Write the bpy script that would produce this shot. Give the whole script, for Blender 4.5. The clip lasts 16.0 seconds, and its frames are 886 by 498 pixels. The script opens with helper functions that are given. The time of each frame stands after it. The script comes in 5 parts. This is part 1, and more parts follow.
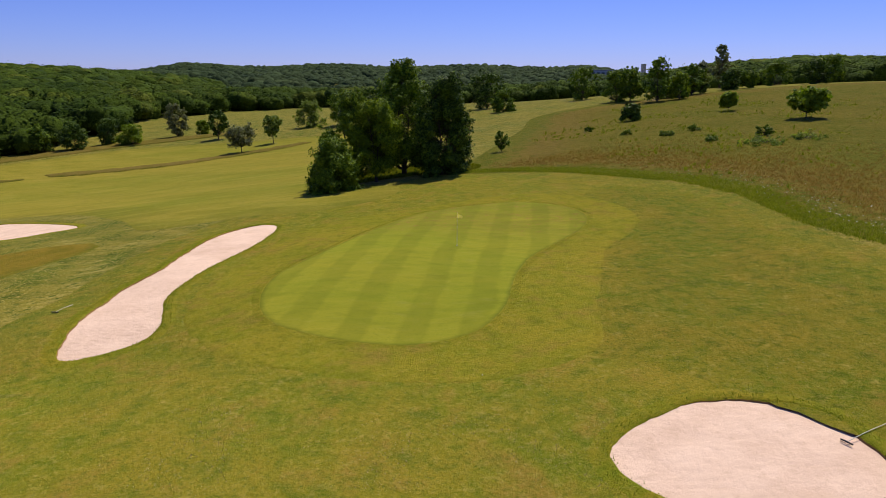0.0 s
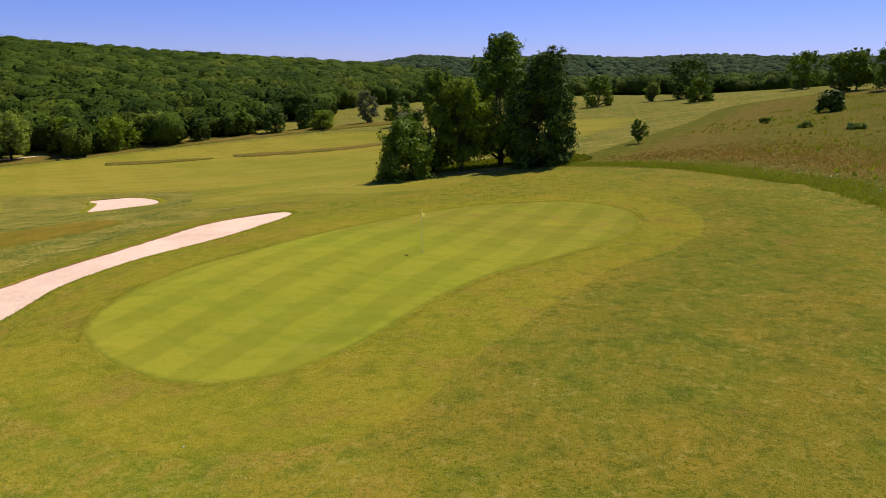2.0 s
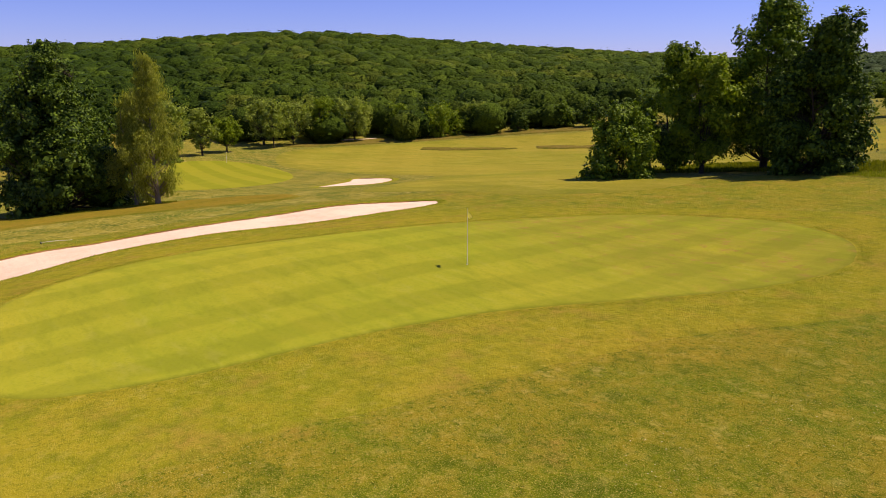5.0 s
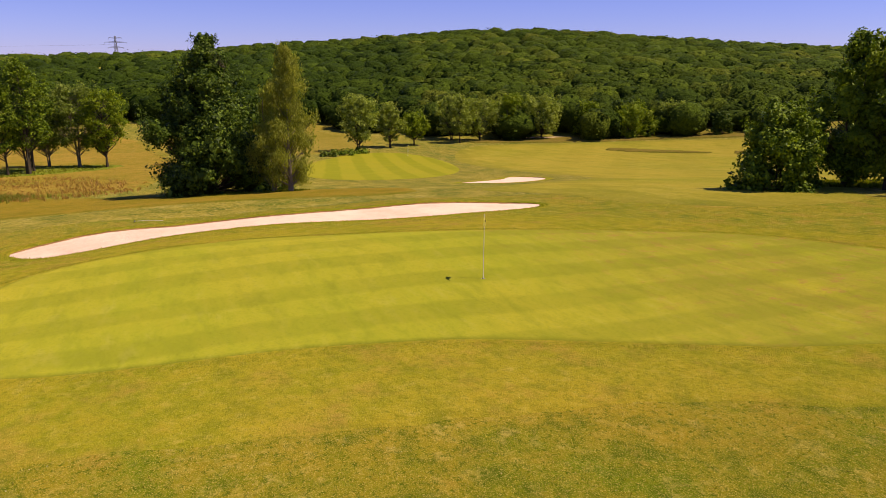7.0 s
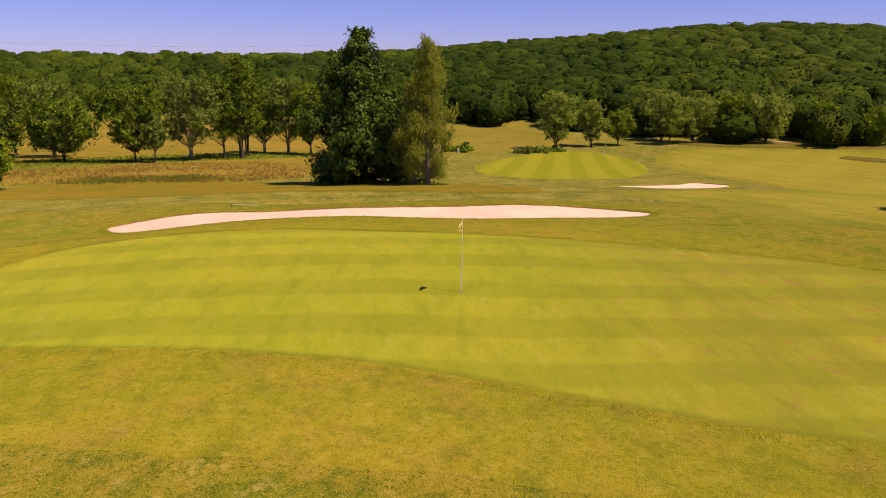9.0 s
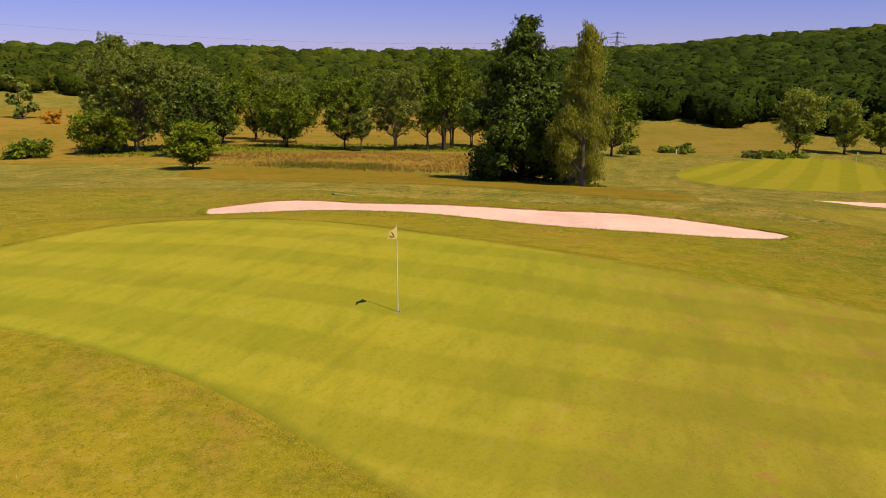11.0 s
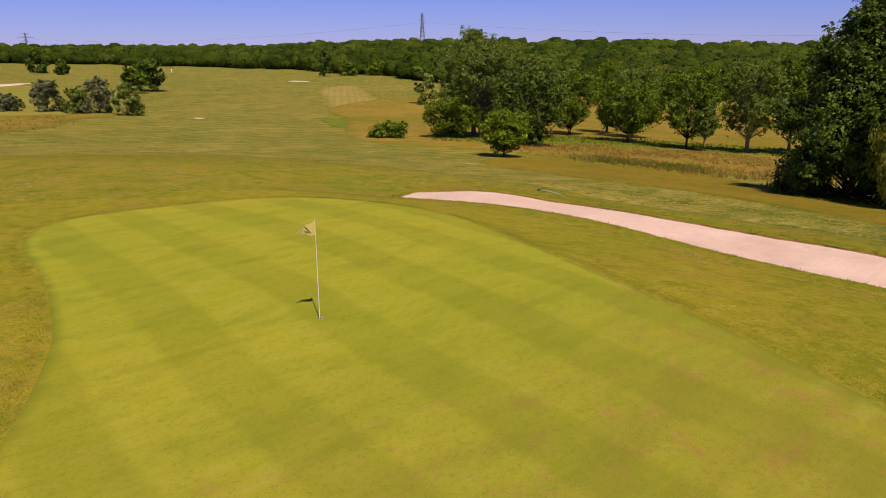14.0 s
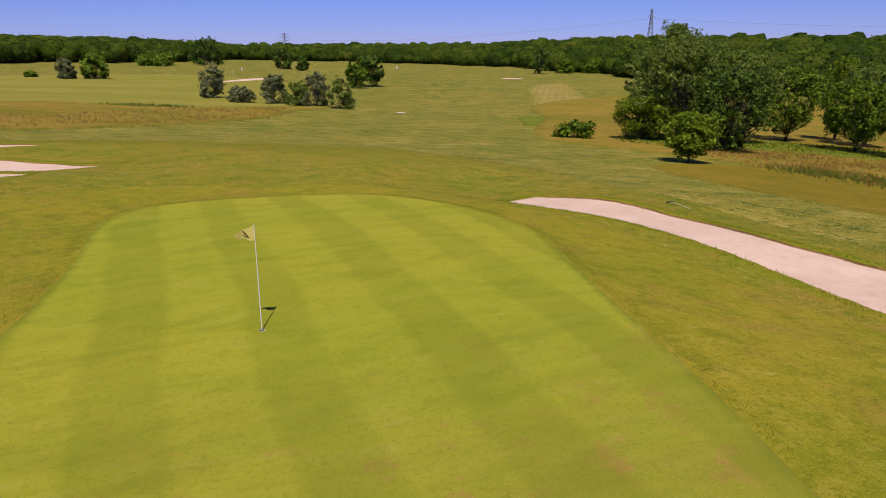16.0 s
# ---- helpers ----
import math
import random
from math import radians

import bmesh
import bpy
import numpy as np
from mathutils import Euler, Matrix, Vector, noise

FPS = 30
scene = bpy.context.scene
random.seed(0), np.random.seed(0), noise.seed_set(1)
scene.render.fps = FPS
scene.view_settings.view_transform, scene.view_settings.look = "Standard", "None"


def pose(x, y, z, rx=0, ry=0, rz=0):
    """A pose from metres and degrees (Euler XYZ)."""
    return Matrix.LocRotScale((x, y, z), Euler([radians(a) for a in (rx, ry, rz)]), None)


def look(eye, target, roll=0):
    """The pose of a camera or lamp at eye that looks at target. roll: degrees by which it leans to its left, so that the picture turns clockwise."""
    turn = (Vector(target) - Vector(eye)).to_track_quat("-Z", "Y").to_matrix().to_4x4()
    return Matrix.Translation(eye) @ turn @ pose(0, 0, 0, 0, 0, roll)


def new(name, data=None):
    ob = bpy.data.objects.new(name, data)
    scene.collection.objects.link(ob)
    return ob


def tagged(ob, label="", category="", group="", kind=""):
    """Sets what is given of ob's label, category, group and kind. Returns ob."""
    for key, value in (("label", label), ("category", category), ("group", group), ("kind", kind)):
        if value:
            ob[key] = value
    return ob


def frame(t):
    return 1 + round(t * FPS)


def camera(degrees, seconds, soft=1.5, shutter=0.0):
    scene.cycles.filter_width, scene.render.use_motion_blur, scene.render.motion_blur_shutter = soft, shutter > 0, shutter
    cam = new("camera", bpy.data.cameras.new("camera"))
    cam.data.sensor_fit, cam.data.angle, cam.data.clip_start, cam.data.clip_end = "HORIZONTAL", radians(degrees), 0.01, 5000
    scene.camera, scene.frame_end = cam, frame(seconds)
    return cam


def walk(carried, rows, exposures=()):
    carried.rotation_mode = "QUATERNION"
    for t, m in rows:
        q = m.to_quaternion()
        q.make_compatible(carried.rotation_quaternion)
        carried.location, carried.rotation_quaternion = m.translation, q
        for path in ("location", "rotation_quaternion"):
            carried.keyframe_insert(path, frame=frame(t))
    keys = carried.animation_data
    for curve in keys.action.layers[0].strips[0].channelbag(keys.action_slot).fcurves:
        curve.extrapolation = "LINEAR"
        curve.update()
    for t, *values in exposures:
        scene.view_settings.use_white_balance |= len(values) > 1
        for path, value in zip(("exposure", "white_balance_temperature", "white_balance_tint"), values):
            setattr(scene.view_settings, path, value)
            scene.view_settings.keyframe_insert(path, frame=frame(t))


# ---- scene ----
from mathutils import geometry

cam = camera(64.0, 16.0, soft=0.9)
PATH = [
    (0, (1.849, -43.925, 10.56), (1.728, -41.986, 10.087), 0.1),
    (0.5, (5.772, -41.179, 10.168), (5.471, -39.261, 9.685), 0.1),
    (1, (9.168, -38.144, 9.839), (8.718, -36.258, 9.348), 0.0),
    (1.5, (11.935, -34.94, 9.483), (11.344, -33.094, 8.988), -0.0),
    (2, (14.011, -31.898, 9.066), (13.286, -30.101, 8.573), -0.1),
    (2.5, (15.664, -29.076, 8.644), (14.794, -27.344, 8.151), -0.3),
    (3, (16.845, -26.065, 8.236), (15.831, -24.413, 7.743), -0.3),
    (3.5, (17.7, -23.364, 7.85), (16.55, -21.803, 7.358), -0.3),
    (4, (18.303, -21.15, 7.561), (17.027, -19.691, 7.069), -0.2),
    (6.5, (19.82, -11.459, 6.938), (18.093, -10.586, 6.435), 0.1),
    (7, (19.845, -9.778, 6.806), (18.061, -9.027, 6.303), 0.2),
    (7.5, (19.855, -7.829, 6.798), (18.018, -7.221, 6.29), 0.2),
    (8, (19.711, -5.866, 6.721), (17.833, -5.406, 6.21), 0.2),
    (8.5, (19.461, -3.956, 6.552), (17.552, -3.648, 6.042), 0.2),
    (11, (15.024, 5.2, 5.902), (13.161, 4.692, 5.382), 0.1),
    (11.5, (13.894, 6.659, 5.82), (12.087, 5.979, 5.297), 0.1),
    (12, (12.701, 7.994, 5.628), (10.967, 7.146, 5.105), 0.1),
    (12.5, (11.439, 9.143, 5.593), (9.793, 8.135, 5.066), -0.1),
    (13, (10.35, 10.263, 5.455), (8.806, 9.107, 4.927), -0.1),
    (13.5, (8.924, 11.161, 5.459), (7.489, 9.874, 4.928), -0.1),
    (14, (7.601, 11.858, 5.412), (6.282, 10.452, 4.879), -0.1),
    (14.5, (6.232, 12.367, 5.313), (5.038, 10.854, 4.779), -0.1),
    (15, (4.906, 12.786, 5.276), (3.842, 11.179, 4.74), -0.1),
    (15.5, (3.563, 13.038, 5.275), (2.62, 11.358, 4.739), -0.2),
    (16, (2.359, 13.025, 5.261), (1.527, 11.288, 4.724), -0.2),
]
# Stops and white balance, which drift on the way.
EXPOSURE = [(0, 0.02, 6700, 10), (4, 0.32, 7350, 15), (7, 0.31, 8150, 23), (11, 0.03, 8300, 25), (14, -0.14, 7350, 22), (16, -0.18, 6650, 16)]
walk(cam, [(t, look(eye, target, roll)) for t, eye, target, roll in PATH], EXPOSURE)

# ---- light ----
world = bpy.data.worlds.new("sky")
scene.world = world
world.use_nodes = True
wn = world.node_tree
sky = wn.nodes.new("ShaderNodeTexSky")
sky.sky_type = "NISHITA"
sky.sun_disc = False
SUN_DIR = Vector((0.43, 0.90, 1.66)).normalized()
sky.sun_elevation = math.asin(SUN_DIR.z)
sky.sun_rotation = math.atan2(SUN_DIR.x, SUN_DIR.y)
sky.altitude, sky.air_density, sky.dust_density, sky.ozone_density = 1200, 1.0, 0.2, 10.0
wn.nodes["Background"].inputs["Strength"].default_value = 0.078
tint = wn.nodes.new("ShaderNodeMix")
tint.data_type, tint.blend_type = "RGBA", "MULTIPLY"
tint.inputs[0].default_value, tint.inputs[7].default_value = 1.0, (0.91, 0.87, 1.53, 1)
wn.links.new(sky.outputs["Color"], tint.inputs[6])
wn.links.new(tint.outputs[2], wn.nodes["Background"].inputs["Color"])

lamp = bpy.data.lights.new("sun", "SUN")
lamp.energy, lamp.angle, lamp.color = 4.6, radians(0.53), (1.0, 0.94, 0.82)
sun = new("sun", lamp)
sun.matrix_world = look(SUN_DIR * 100, (0, 0, 0))


# ---- materials ----
def node(nt, kind, at=None, **inputs):
    n = nt.nodes.new(kind)
    for key, value in inputs.items():
        n.inputs[key.replace("_", " ")].default_value = value
    return n


def noise_of(nt, vec, scale, detail=3.0, rough=0.6):
    n = node(nt, "ShaderNodeTexNoise", Scale=scale, Detail=detail, Roughness=rough)
    nt.links.new(vec, n.inputs["Vector"])
    return n.outputs["Fac"]


def ramp(nt, fac, lo, hi):
    n = nt.nodes.new("ShaderNodeMapRange")
    n.inputs["From Min"].default_value, n.inputs["From Max"].default_value = lo, hi
    nt.links.new(fac, n.inputs["Value"])
    return n.outputs["Result"]


def blend(nt, fac, a, b, mode="MIX"):
    n = nt.nodes.new("ShaderNodeMix")
    n.data_type, n.blend_type = "RGBA", mode
    for socket, value in ((n.inputs[0], fac), (n.inputs[6], a), (n.inputs[7], b)):
        if isinstance(value, (int, float)):
            socket.default_value = value
        elif isinstance(value, tuple):
            socket.default_value = (*value, 1)
        else:
            nt.links.new(value, socket)
    return n.outputs[2]


def maths(nt, op, a, b=0.0):
    n = nt.nodes.new("ShaderNodeMath")
    n.operation = op
    for socket, value in zip(n.inputs, (a, b)):
        if isinstance(value, (int, float)):
            socket.default_value = value
        else:
            nt.links.new(value, socket)
    return n.outputs[0]


def material(name, roughness=0.8, specular=0.3):
    m = bpy.data.materials.new(name)
    m.use_nodes = True
    nt = m.node_tree
    bsdf = nt.nodes["Principled BSDF"]
    bsdf.inputs["Roughness"].default_value = roughness
    bsdf.inputs["Specular IOR Level"].default_value = specular
    pos = nt.nodes.new("ShaderNodeNewGeometry").outputs["Position"]
    return m, nt, bsdf, pos


def bumped(nt, bsdf, height, strength, distance):
    n = node(nt, "ShaderNodeBump", Strength=strength, Distance=distance)
    nt.links.new(height, n.inputs["Height"])
    nt.links.new(n.outputs["Normal"], bsdf.inputs["Normal"])


def turf(name, lush, dry, dark, straw, patch=0.12, grain=6.0, dry_at=(0.45, 0.7), bump=0.6, depth=0.05, stripe=None, specks=None, contrast=1.0, clump=2.2, streak=None, border=None, spots=None, belts=None):
    """Mown or rough grass: lush and dry patches, clumps, blade grain, straw flecks; stripe is (direction, period,
    strength, tone), border is (width, lush, dry) of the turf that it runs into, on the green those of a rim painted as
    shade, spots is (scale, low, high, colour) of worn places, belts are (from, to, colour) inwards from the edge."""
    m, nt, bsdf, pos = material(name, 0.95, 0.02)
    bsdf.inputs["Diffuse Roughness"].default_value = 0.35
    at = pos
    if streak:
        n = nt.nodes.new("ShaderNodeMapping")
        n.inputs["Rotation"].default_value = (0, 0, -streak[0])
        n.inputs["Scale"].default_value = (1.0 / streak[1], 1.0, 1.0)
        nt.links.new(pos, n.inputs["Vector"])
        at = n.outputs["Vector"]
    big = noise_of(nt, at, patch, 4.0, 0.65)
    mid = noise_of(nt, at, patch * 7, 4.0, 0.7)
    tuft = noise_of(nt, at, clump, 3.0, 0.65)
    fine = noise_of(nt, pos, grain, 4.0, 0.8)
    blade = noise_of(nt, pos, grain * 4, 2.0, 0.8)
    dryness = ramp(nt, big, *dry_at)
    if belts:
        inset = nt.nodes.new("ShaderNodeAttribute")
        inset.attribute_name = "inset"
        wide = maths(nt, "ADD", inset.outputs["Fac"], maths(nt, "MULTIPLY", maths(nt, "SUBTRACT", mid, 0.5), 16.0))
    col = blend(nt, dryness, lush, dry)
    if belts:
        for lo, hi, tone in belts:
            col = blend(nt, ramp(nt, wide, lo, hi), tone, col)
    if border:
        width, lush2, dry2 = border
        inset = nt.nodes.new("ShaderNodeAttribute")
        inset.attribute_name = "inset"
        near = maths(nt, "ADD", inset.outputs["Fac"], maths(nt, "MULTIPLY", maths(nt, "SUBTRACT", tuft, 0.5), width * (0.7 if width < 0.5 else 2.2)))
        col = blend(nt, ramp(nt, near, 0.0, width), blend(nt, dryness, lush2, dry2), col)
    col = blend(nt, maths(nt, "MULTIPLY", ramp(nt, mid, 0.44, 0.68), 0.7 * contrast), col, dry)
    col = blend(nt, maths(nt, "MULTIPLY", ramp(nt, mid, 0.48, 0.32), 0.75 * contrast), col, dark)
    if spots:
        scale, lo, hi, tone, *stretch = spots
        worn = maths(nt, "MULTIPLY", ramp(nt, noise_of(nt, pos, scale, 4.0, 0.7), lo, hi), 0.65)
        if stretch:
            place = nt.nodes.new("ShaderNodeSeparateXYZ")
            nt.links.new(pos, place.inputs[0])
            worn = maths(nt, "MULTIPLY", worn, ramp(nt, place.outputs["Y"], *stretch))
            weak = maths(nt, "MULTIPLY", ramp(nt, noise_of(nt, at, 0.5, 4.0, 0.65), 0.34, 0.56), ramp(nt, place.outputs["Y"], *stretch))
            col = blend(nt, maths(nt, "MULTIPLY", weak, 0.5), col, blend(nt, 0.3, dark, tone))
        col = blend(nt, worn, col, tone)
    patchy = ramp(nt, noise_of(nt, at, patch * 3.1, 2.0), 0.30, 0.68)
    col = blend(nt, maths(nt, "MULTIPLY", maths(nt, "MULTIPLY", ramp(nt, tuft, 0.50, 0.33), 0.6 * contrast), patchy), col, dark)
    col = blend(nt, maths(nt, "MULTIPLY", maths(nt, "MULTIPLY", ramp(nt, tuft, 0.53, 0.70), 0.5 * contrast), maths(nt, "SUBTRACT", 1.15, patchy)), col, straw)
    col = blend(nt, maths(nt, "MULTIPLY", ramp(nt, fine, 0.50, 0.34), 0.8 * contrast), col, dark)
    col = blend(nt, maths(nt, "MULTIPLY", ramp(nt, blade, 0.52, 0.74), 0.8 * contrast), col, straw)
    if stripe:
        along, period, strength, tone = stripe
        sep = nt.nodes.new("ShaderNodeSeparateXYZ")
        nt.links.new(pos, sep.inputs[0])
        wob = maths(nt, "MULTIPLY", noise_of(nt, pos, 0.15, 2.0), 0.9)
        u = maths(nt, "ADD", maths(nt, "MULTIPLY", sep.outputs["X"], math.cos(along)), maths(nt, "MULTIPLY", sep.outputs["Y"], math.sin(along)))
        u = maths(nt, "ADD", u, maths(nt, "MULTIPLY", maths(nt, "SUBTRACT", mid, 0.5), 0.35))
        wave = maths(nt, "SINE", maths(nt, "MULTIPLY", maths(nt, "ADD", maths(nt, "ADD", u, wob), 0.6), 2 * math.pi / period))
        worn = ramp(nt, noise_of(nt, pos, 0.25, 3.0), 0.1, 0.55)
        edge = maths(nt, "MULTIPLY", maths(nt, "MULTIPLY", ramp(nt, wave, -0.15, 0.35), strength), worn)
        col = blend(nt, edge, col, blend(nt, 0.25, tone, col))
    if specks:
        vor = node(nt, "ShaderNodeTexVoronoi", Scale=specks[0])
        nt.links.new(pos, vor.inputs["Vector"])
        near = ramp(nt, vor.outputs["Distance"], specks[1], specks[1] * 0.5)
        gate = ramp(nt, noise_of(nt, pos, 0.2, 3.0), 0.50, 0.64)
        col = blend(nt, maths(nt, "MULTIPLY", near, gate), col, specks[2])
    nt.links.new(col, bsdf.inputs["Base Color"])
    height = maths(nt, "ADD", maths(nt, "MULTIPLY", tuft, 0.8), maths(nt, "ADD", fine, maths(nt, "ADD", maths(nt, "MULTIPLY", mid, 0.6), maths(nt, "MULTIPLY", blade, 0.4))))
    bumped(nt, bsdf, height, bump, depth)
    return m


STRIPE = math.atan2(-0.07, 1.0)
FAIR = ((0.106, 0.142, 0.013), (0.235, 0.197, 0.026))
ROUGH = ((0.176, 0.202, 0.010), (0.290, 0.226, 0.018))
APRON_TONES = ((0.222, 0.230, 0.012), (0.335, 0.266, 0.021))
rough_grass = turf("rough_grass", *ROUGH, (0.095, 0.132, 0.008), (0.46, 0.36, 0.09), 0.13, 8.0, (0.40, 0.66), 0.7, 0.06, specks=(6.0, 0.10, (0.60, 0.53, 0.36)), clump=3.2, contrast=1.1, border=(6.0, *FAIR), spots=(0.45, 0.52, 0.68, (0.31, 0.185, 0.035)))
EAST = ((0.118, 0.158, 0.008), (0.250, 0.188, 0.016))
east_rough_grass = turf("east_rough_grass", *EAST, (0.066, 0.098, 0.006), (0.44, 0.34, 0.08), 0.16, 8.0, (0.42, 0.66), 0.7, 0.06, specks=(6.0, 0.10, (0.60, 0.53, 0.36)), clump=2.6, contrast=1.15, border=(3.0, *ROUGH), spots=(0.5, 0.58, 0.72, (0.29, 0.175, 0.035)))
apron_grass = turf("apron_grass", *APRON_TONES, (0.140, 0.152, 0.010), (0.43, 0.34, 0.07), 0.16, 8.0, (0.42, 0.68), 0.8, 0.06, contrast=0.9, clump=3.0, border=(0.6, *ROUGH), spots=(0.5, 0.52, 0.70, (0.32, 0.20, 0.04)))
# The dark border paints the shade of the longer apron grass on the green's rim.
green_grass = turf("green_grass", (0.262, 0.284, 0.020), (0.338, 0.304, 0.026), (0.172, 0.190, 0.015), (0.37, 0.335, 0.07), 0.16, 9.0, (0.42, 0.72), 0.2, 0.012, (STRIPE, 2.78, 0.46, (0.150, 0.172, 0.014)), contrast=0.6, clump=2.6, streak=(1.5, 3.0),
                   border=(0.34, (0.092, 0.116, 0.010), (0.13, 0.14, 0.012)), spots=(1.3, 0.54, 0.68, (0.33, 0.16, 0.05), 1.0, 7.0))
fairway_grass = turf("fairway_grass", *FAIR, (0.072, 0.098, 0.010), (0.46, 0.36, 0.11), 0.075, 1.6, (0.42, 0.62), 0.8, 0.10, (0.15, 3.6, 0.4, (0.25, 0.205, 0.035)), contrast=1.5, clump=0.55, streak=(1.15, 2.6))
far_green_grass = turf("far_green_grass", (0.25, 0.25, 0.018), (0.28, 0.255, 0.02), (0.21, 0.21, 0.015), (0.29, 0.265, 0.04), 0.06, 2.0, (0.45, 0.75), 0.2, 0.03, (1.327, 5.0, 0.9, (0.18, 0.20, 0.012)), contrast=0.5)
meadow_grass = turf("meadow_grass", (0.125, 0.140, 0.012), (0.195, 0.158, 0.022), (0.09, 0.105, 0.008), (0.30, 0.23, 0.05), 0.10, 2.2, (0.38, 0.62), 1.0, 0.2, contrast=1.1, clump=1.0, belts=((8.0, 19.0, (0.235, 0.150, 0.034)), (3.0, 7.0, (0.13, 0.155, 0.013))))
straw_meadow = turf("straw_meadow", (0.225, 0.178, 0.020), (0.33, 0.218, 0.036), (0.145, 0.14, 0.012), (0.40, 0.285, 0.08), 0.05, 2.2, (0.36, 0.62), 1.0, 0.15, contrast=0.7, clump=0.7, border=(2.0, *FAIR), spots=(0.06, 0.52, 0.64, (0.165, 0.17, 0.014)))
hay_field = turf("hay_field", (0.195, 0.168, 0.020), (0.262, 0.205, 0.034), (0.14, 0.13, 0.013), (0.35, 0.25, 0.07), 0.03, 1.2, (0.4, 0.62), 0.8, 0.2, contrast=0.7, clump=0.4, border=(2.0, *FAIR))
dry_fairway_grass = turf("dry_fairway_grass", (0.212, 0.220, 0.020), (0.315, 0.256, 0.032), (0.18, 0.18, 0.015), (0.40, 0.32, 0.07), 0.05, 1.6, (0.36, 0.60), 0.7, 0.08, (0.9, 11.0, 0.3, (0.21, 0.19, 0.02)), contrast=0.8, clump=0.5, streak=(0.9, 3.0), border=(6.0, *FAIR))
stubble_straw = turf("stubble_straw", (0.28, 0.215, 0.05), (0.36, 0.275, 0.08), (0.20, 0.175, 0.02), (0.44, 0.34, 0.13), 0.06, 1.6, (0.4, 0.62), 0.8, 0.1, (-0.615, 2.2, 0.45, (0.20, 0.18, 0.03)), contrast=0.8, clump=0.5, border=(3.0, *FAIR))
strip_grass = turf("strip_grass", (0.20, 0.167, 0.014), (0.285, 0.198, 0.023), (0.145, 0.135, 0.012), (0.34, 0.235, 0.05), 0.10, 3.0, (0.4, 0.62), 1.0, 0.12, contrast=0.8, clump=0.9, border=(0.8, *FAIR))
pale_field = turf("pale_field", (0.215, 0.215, 0.026), (0.30, 0.25, 0.05), (0.16, 0.165, 0.018), (0.36, 0.30, 0.08), 0.04, 1.4, (0.4, 0.62), 0.8, 0.12, contrast=0.7, clump=0.5, streak=(0.2, 3.0))
lush_turf = turf("lush_turf", (0.13, 0.185, 0.014), (0.19, 0.20, 0.02), (0.08, 0.12, 0.010), (0.25, 0.25, 0.05), 0.2, 2.0, (0.45, 0.66), 0.8, 0.12, clump=0.8, border=(1.5, *FAIR))
verge_grass = turf("verge_grass", (0.165, 0.135, 0.018), (0.225, 0.162, 0.034), (0.105, 0.10, 0.010), (0.29, 0.21, 0.06), 0.06, 2.0, (0.4, 0.62), 1.0, 0.15, contrast=0.8, clump=0.8, border=(0.6, *FAIR))
lip_grass = turf("lip_grass", (0.190, 0.214, 0.010), (0.30, 0.236, 0.018), (0.110, 0.145, 0.008), (0.42, 0.33, 0.08), 0.3, 8.0, (0.42, 0.68), 0.7, 0.06, clump=3.2, contrast=0.8)
clippings = turf("clippings", (0.18, 0.185, 0.016), (0.29, 0.24, 0.05), (0.13, 0.14, 0.012), (0.38, 0.31, 0.10), 0.5, 5.0, (0.46, 0.62), 0.8, 0.06, clump=1.6, border=(0.18, *FAIR))


def sand_material():
    m, nt, bsdf, pos = material("sand", 0.95, 0.1)
    big = noise_of(nt, pos, 0.5, 4.0, 0.6)
    fine = noise_of(nt, pos, 40.0, 3.0, 0.7)
    warp = nt.nodes.new("ShaderNodeTexWave")
    warp.wave_type = "RINGS"
    warp.inputs["Scale"].default_value, warp.inputs["Distortion"].default_value, warp.inputs["Detail"].default_value = 0.8, 9.0, 3.0
    nt.links.new(pos, warp.inputs["Vector"])
    col = blend(nt, ramp(nt, big, 0.35, 0.75), (0.80, 0.585, 0.435), (0.66, 0.46, 0.33))
    col = blend(nt, maths(nt, "MULTIPLY", ramp(nt, noise_of(nt, pos, 2.4, 5.0, 0.75), 0.52, 0.72), 0.5), col, (0.53, 0.355, 0.24))
    col = blend(nt, ramp(nt, fine, 0.5, 0.85), col, (0.56, 0.385, 0.265))
    nt.links.new(col, bsdf.inputs["Base Color"])
    foot = noise_of(nt, pos, 3.2, 5.0, 0.72)
    bumped(nt, bsdf, maths(nt, "ADD", maths(nt, "MULTIPLY", warp.outputs["Fac"], 0.08), maths(nt, "ADD", foot, maths(nt, "MULTIPLY", fine, 0.2))), 0.7, 0.08)
    return m


def plain(name, colour, roughness=0.6, metal=0.0, vary=0.12, scale=8.0):
    m, nt, bsdf, pos = material(name, roughness, 0.4)
    bsdf.inputs["Metallic"].default_value = metal
    n = noise_of(nt, pos, scale, 4.0, 0.7)
    col = blend(nt, ramp(nt, n, 0.3, 0.75), tuple(colour), tuple(c * (1 - 2.5 * vary) for c in colour))
    nt.links.new(col, bsdf.inputs["Base Color"])
    bumped(nt, bsdf, n, 0.3, 0.02)
    return m


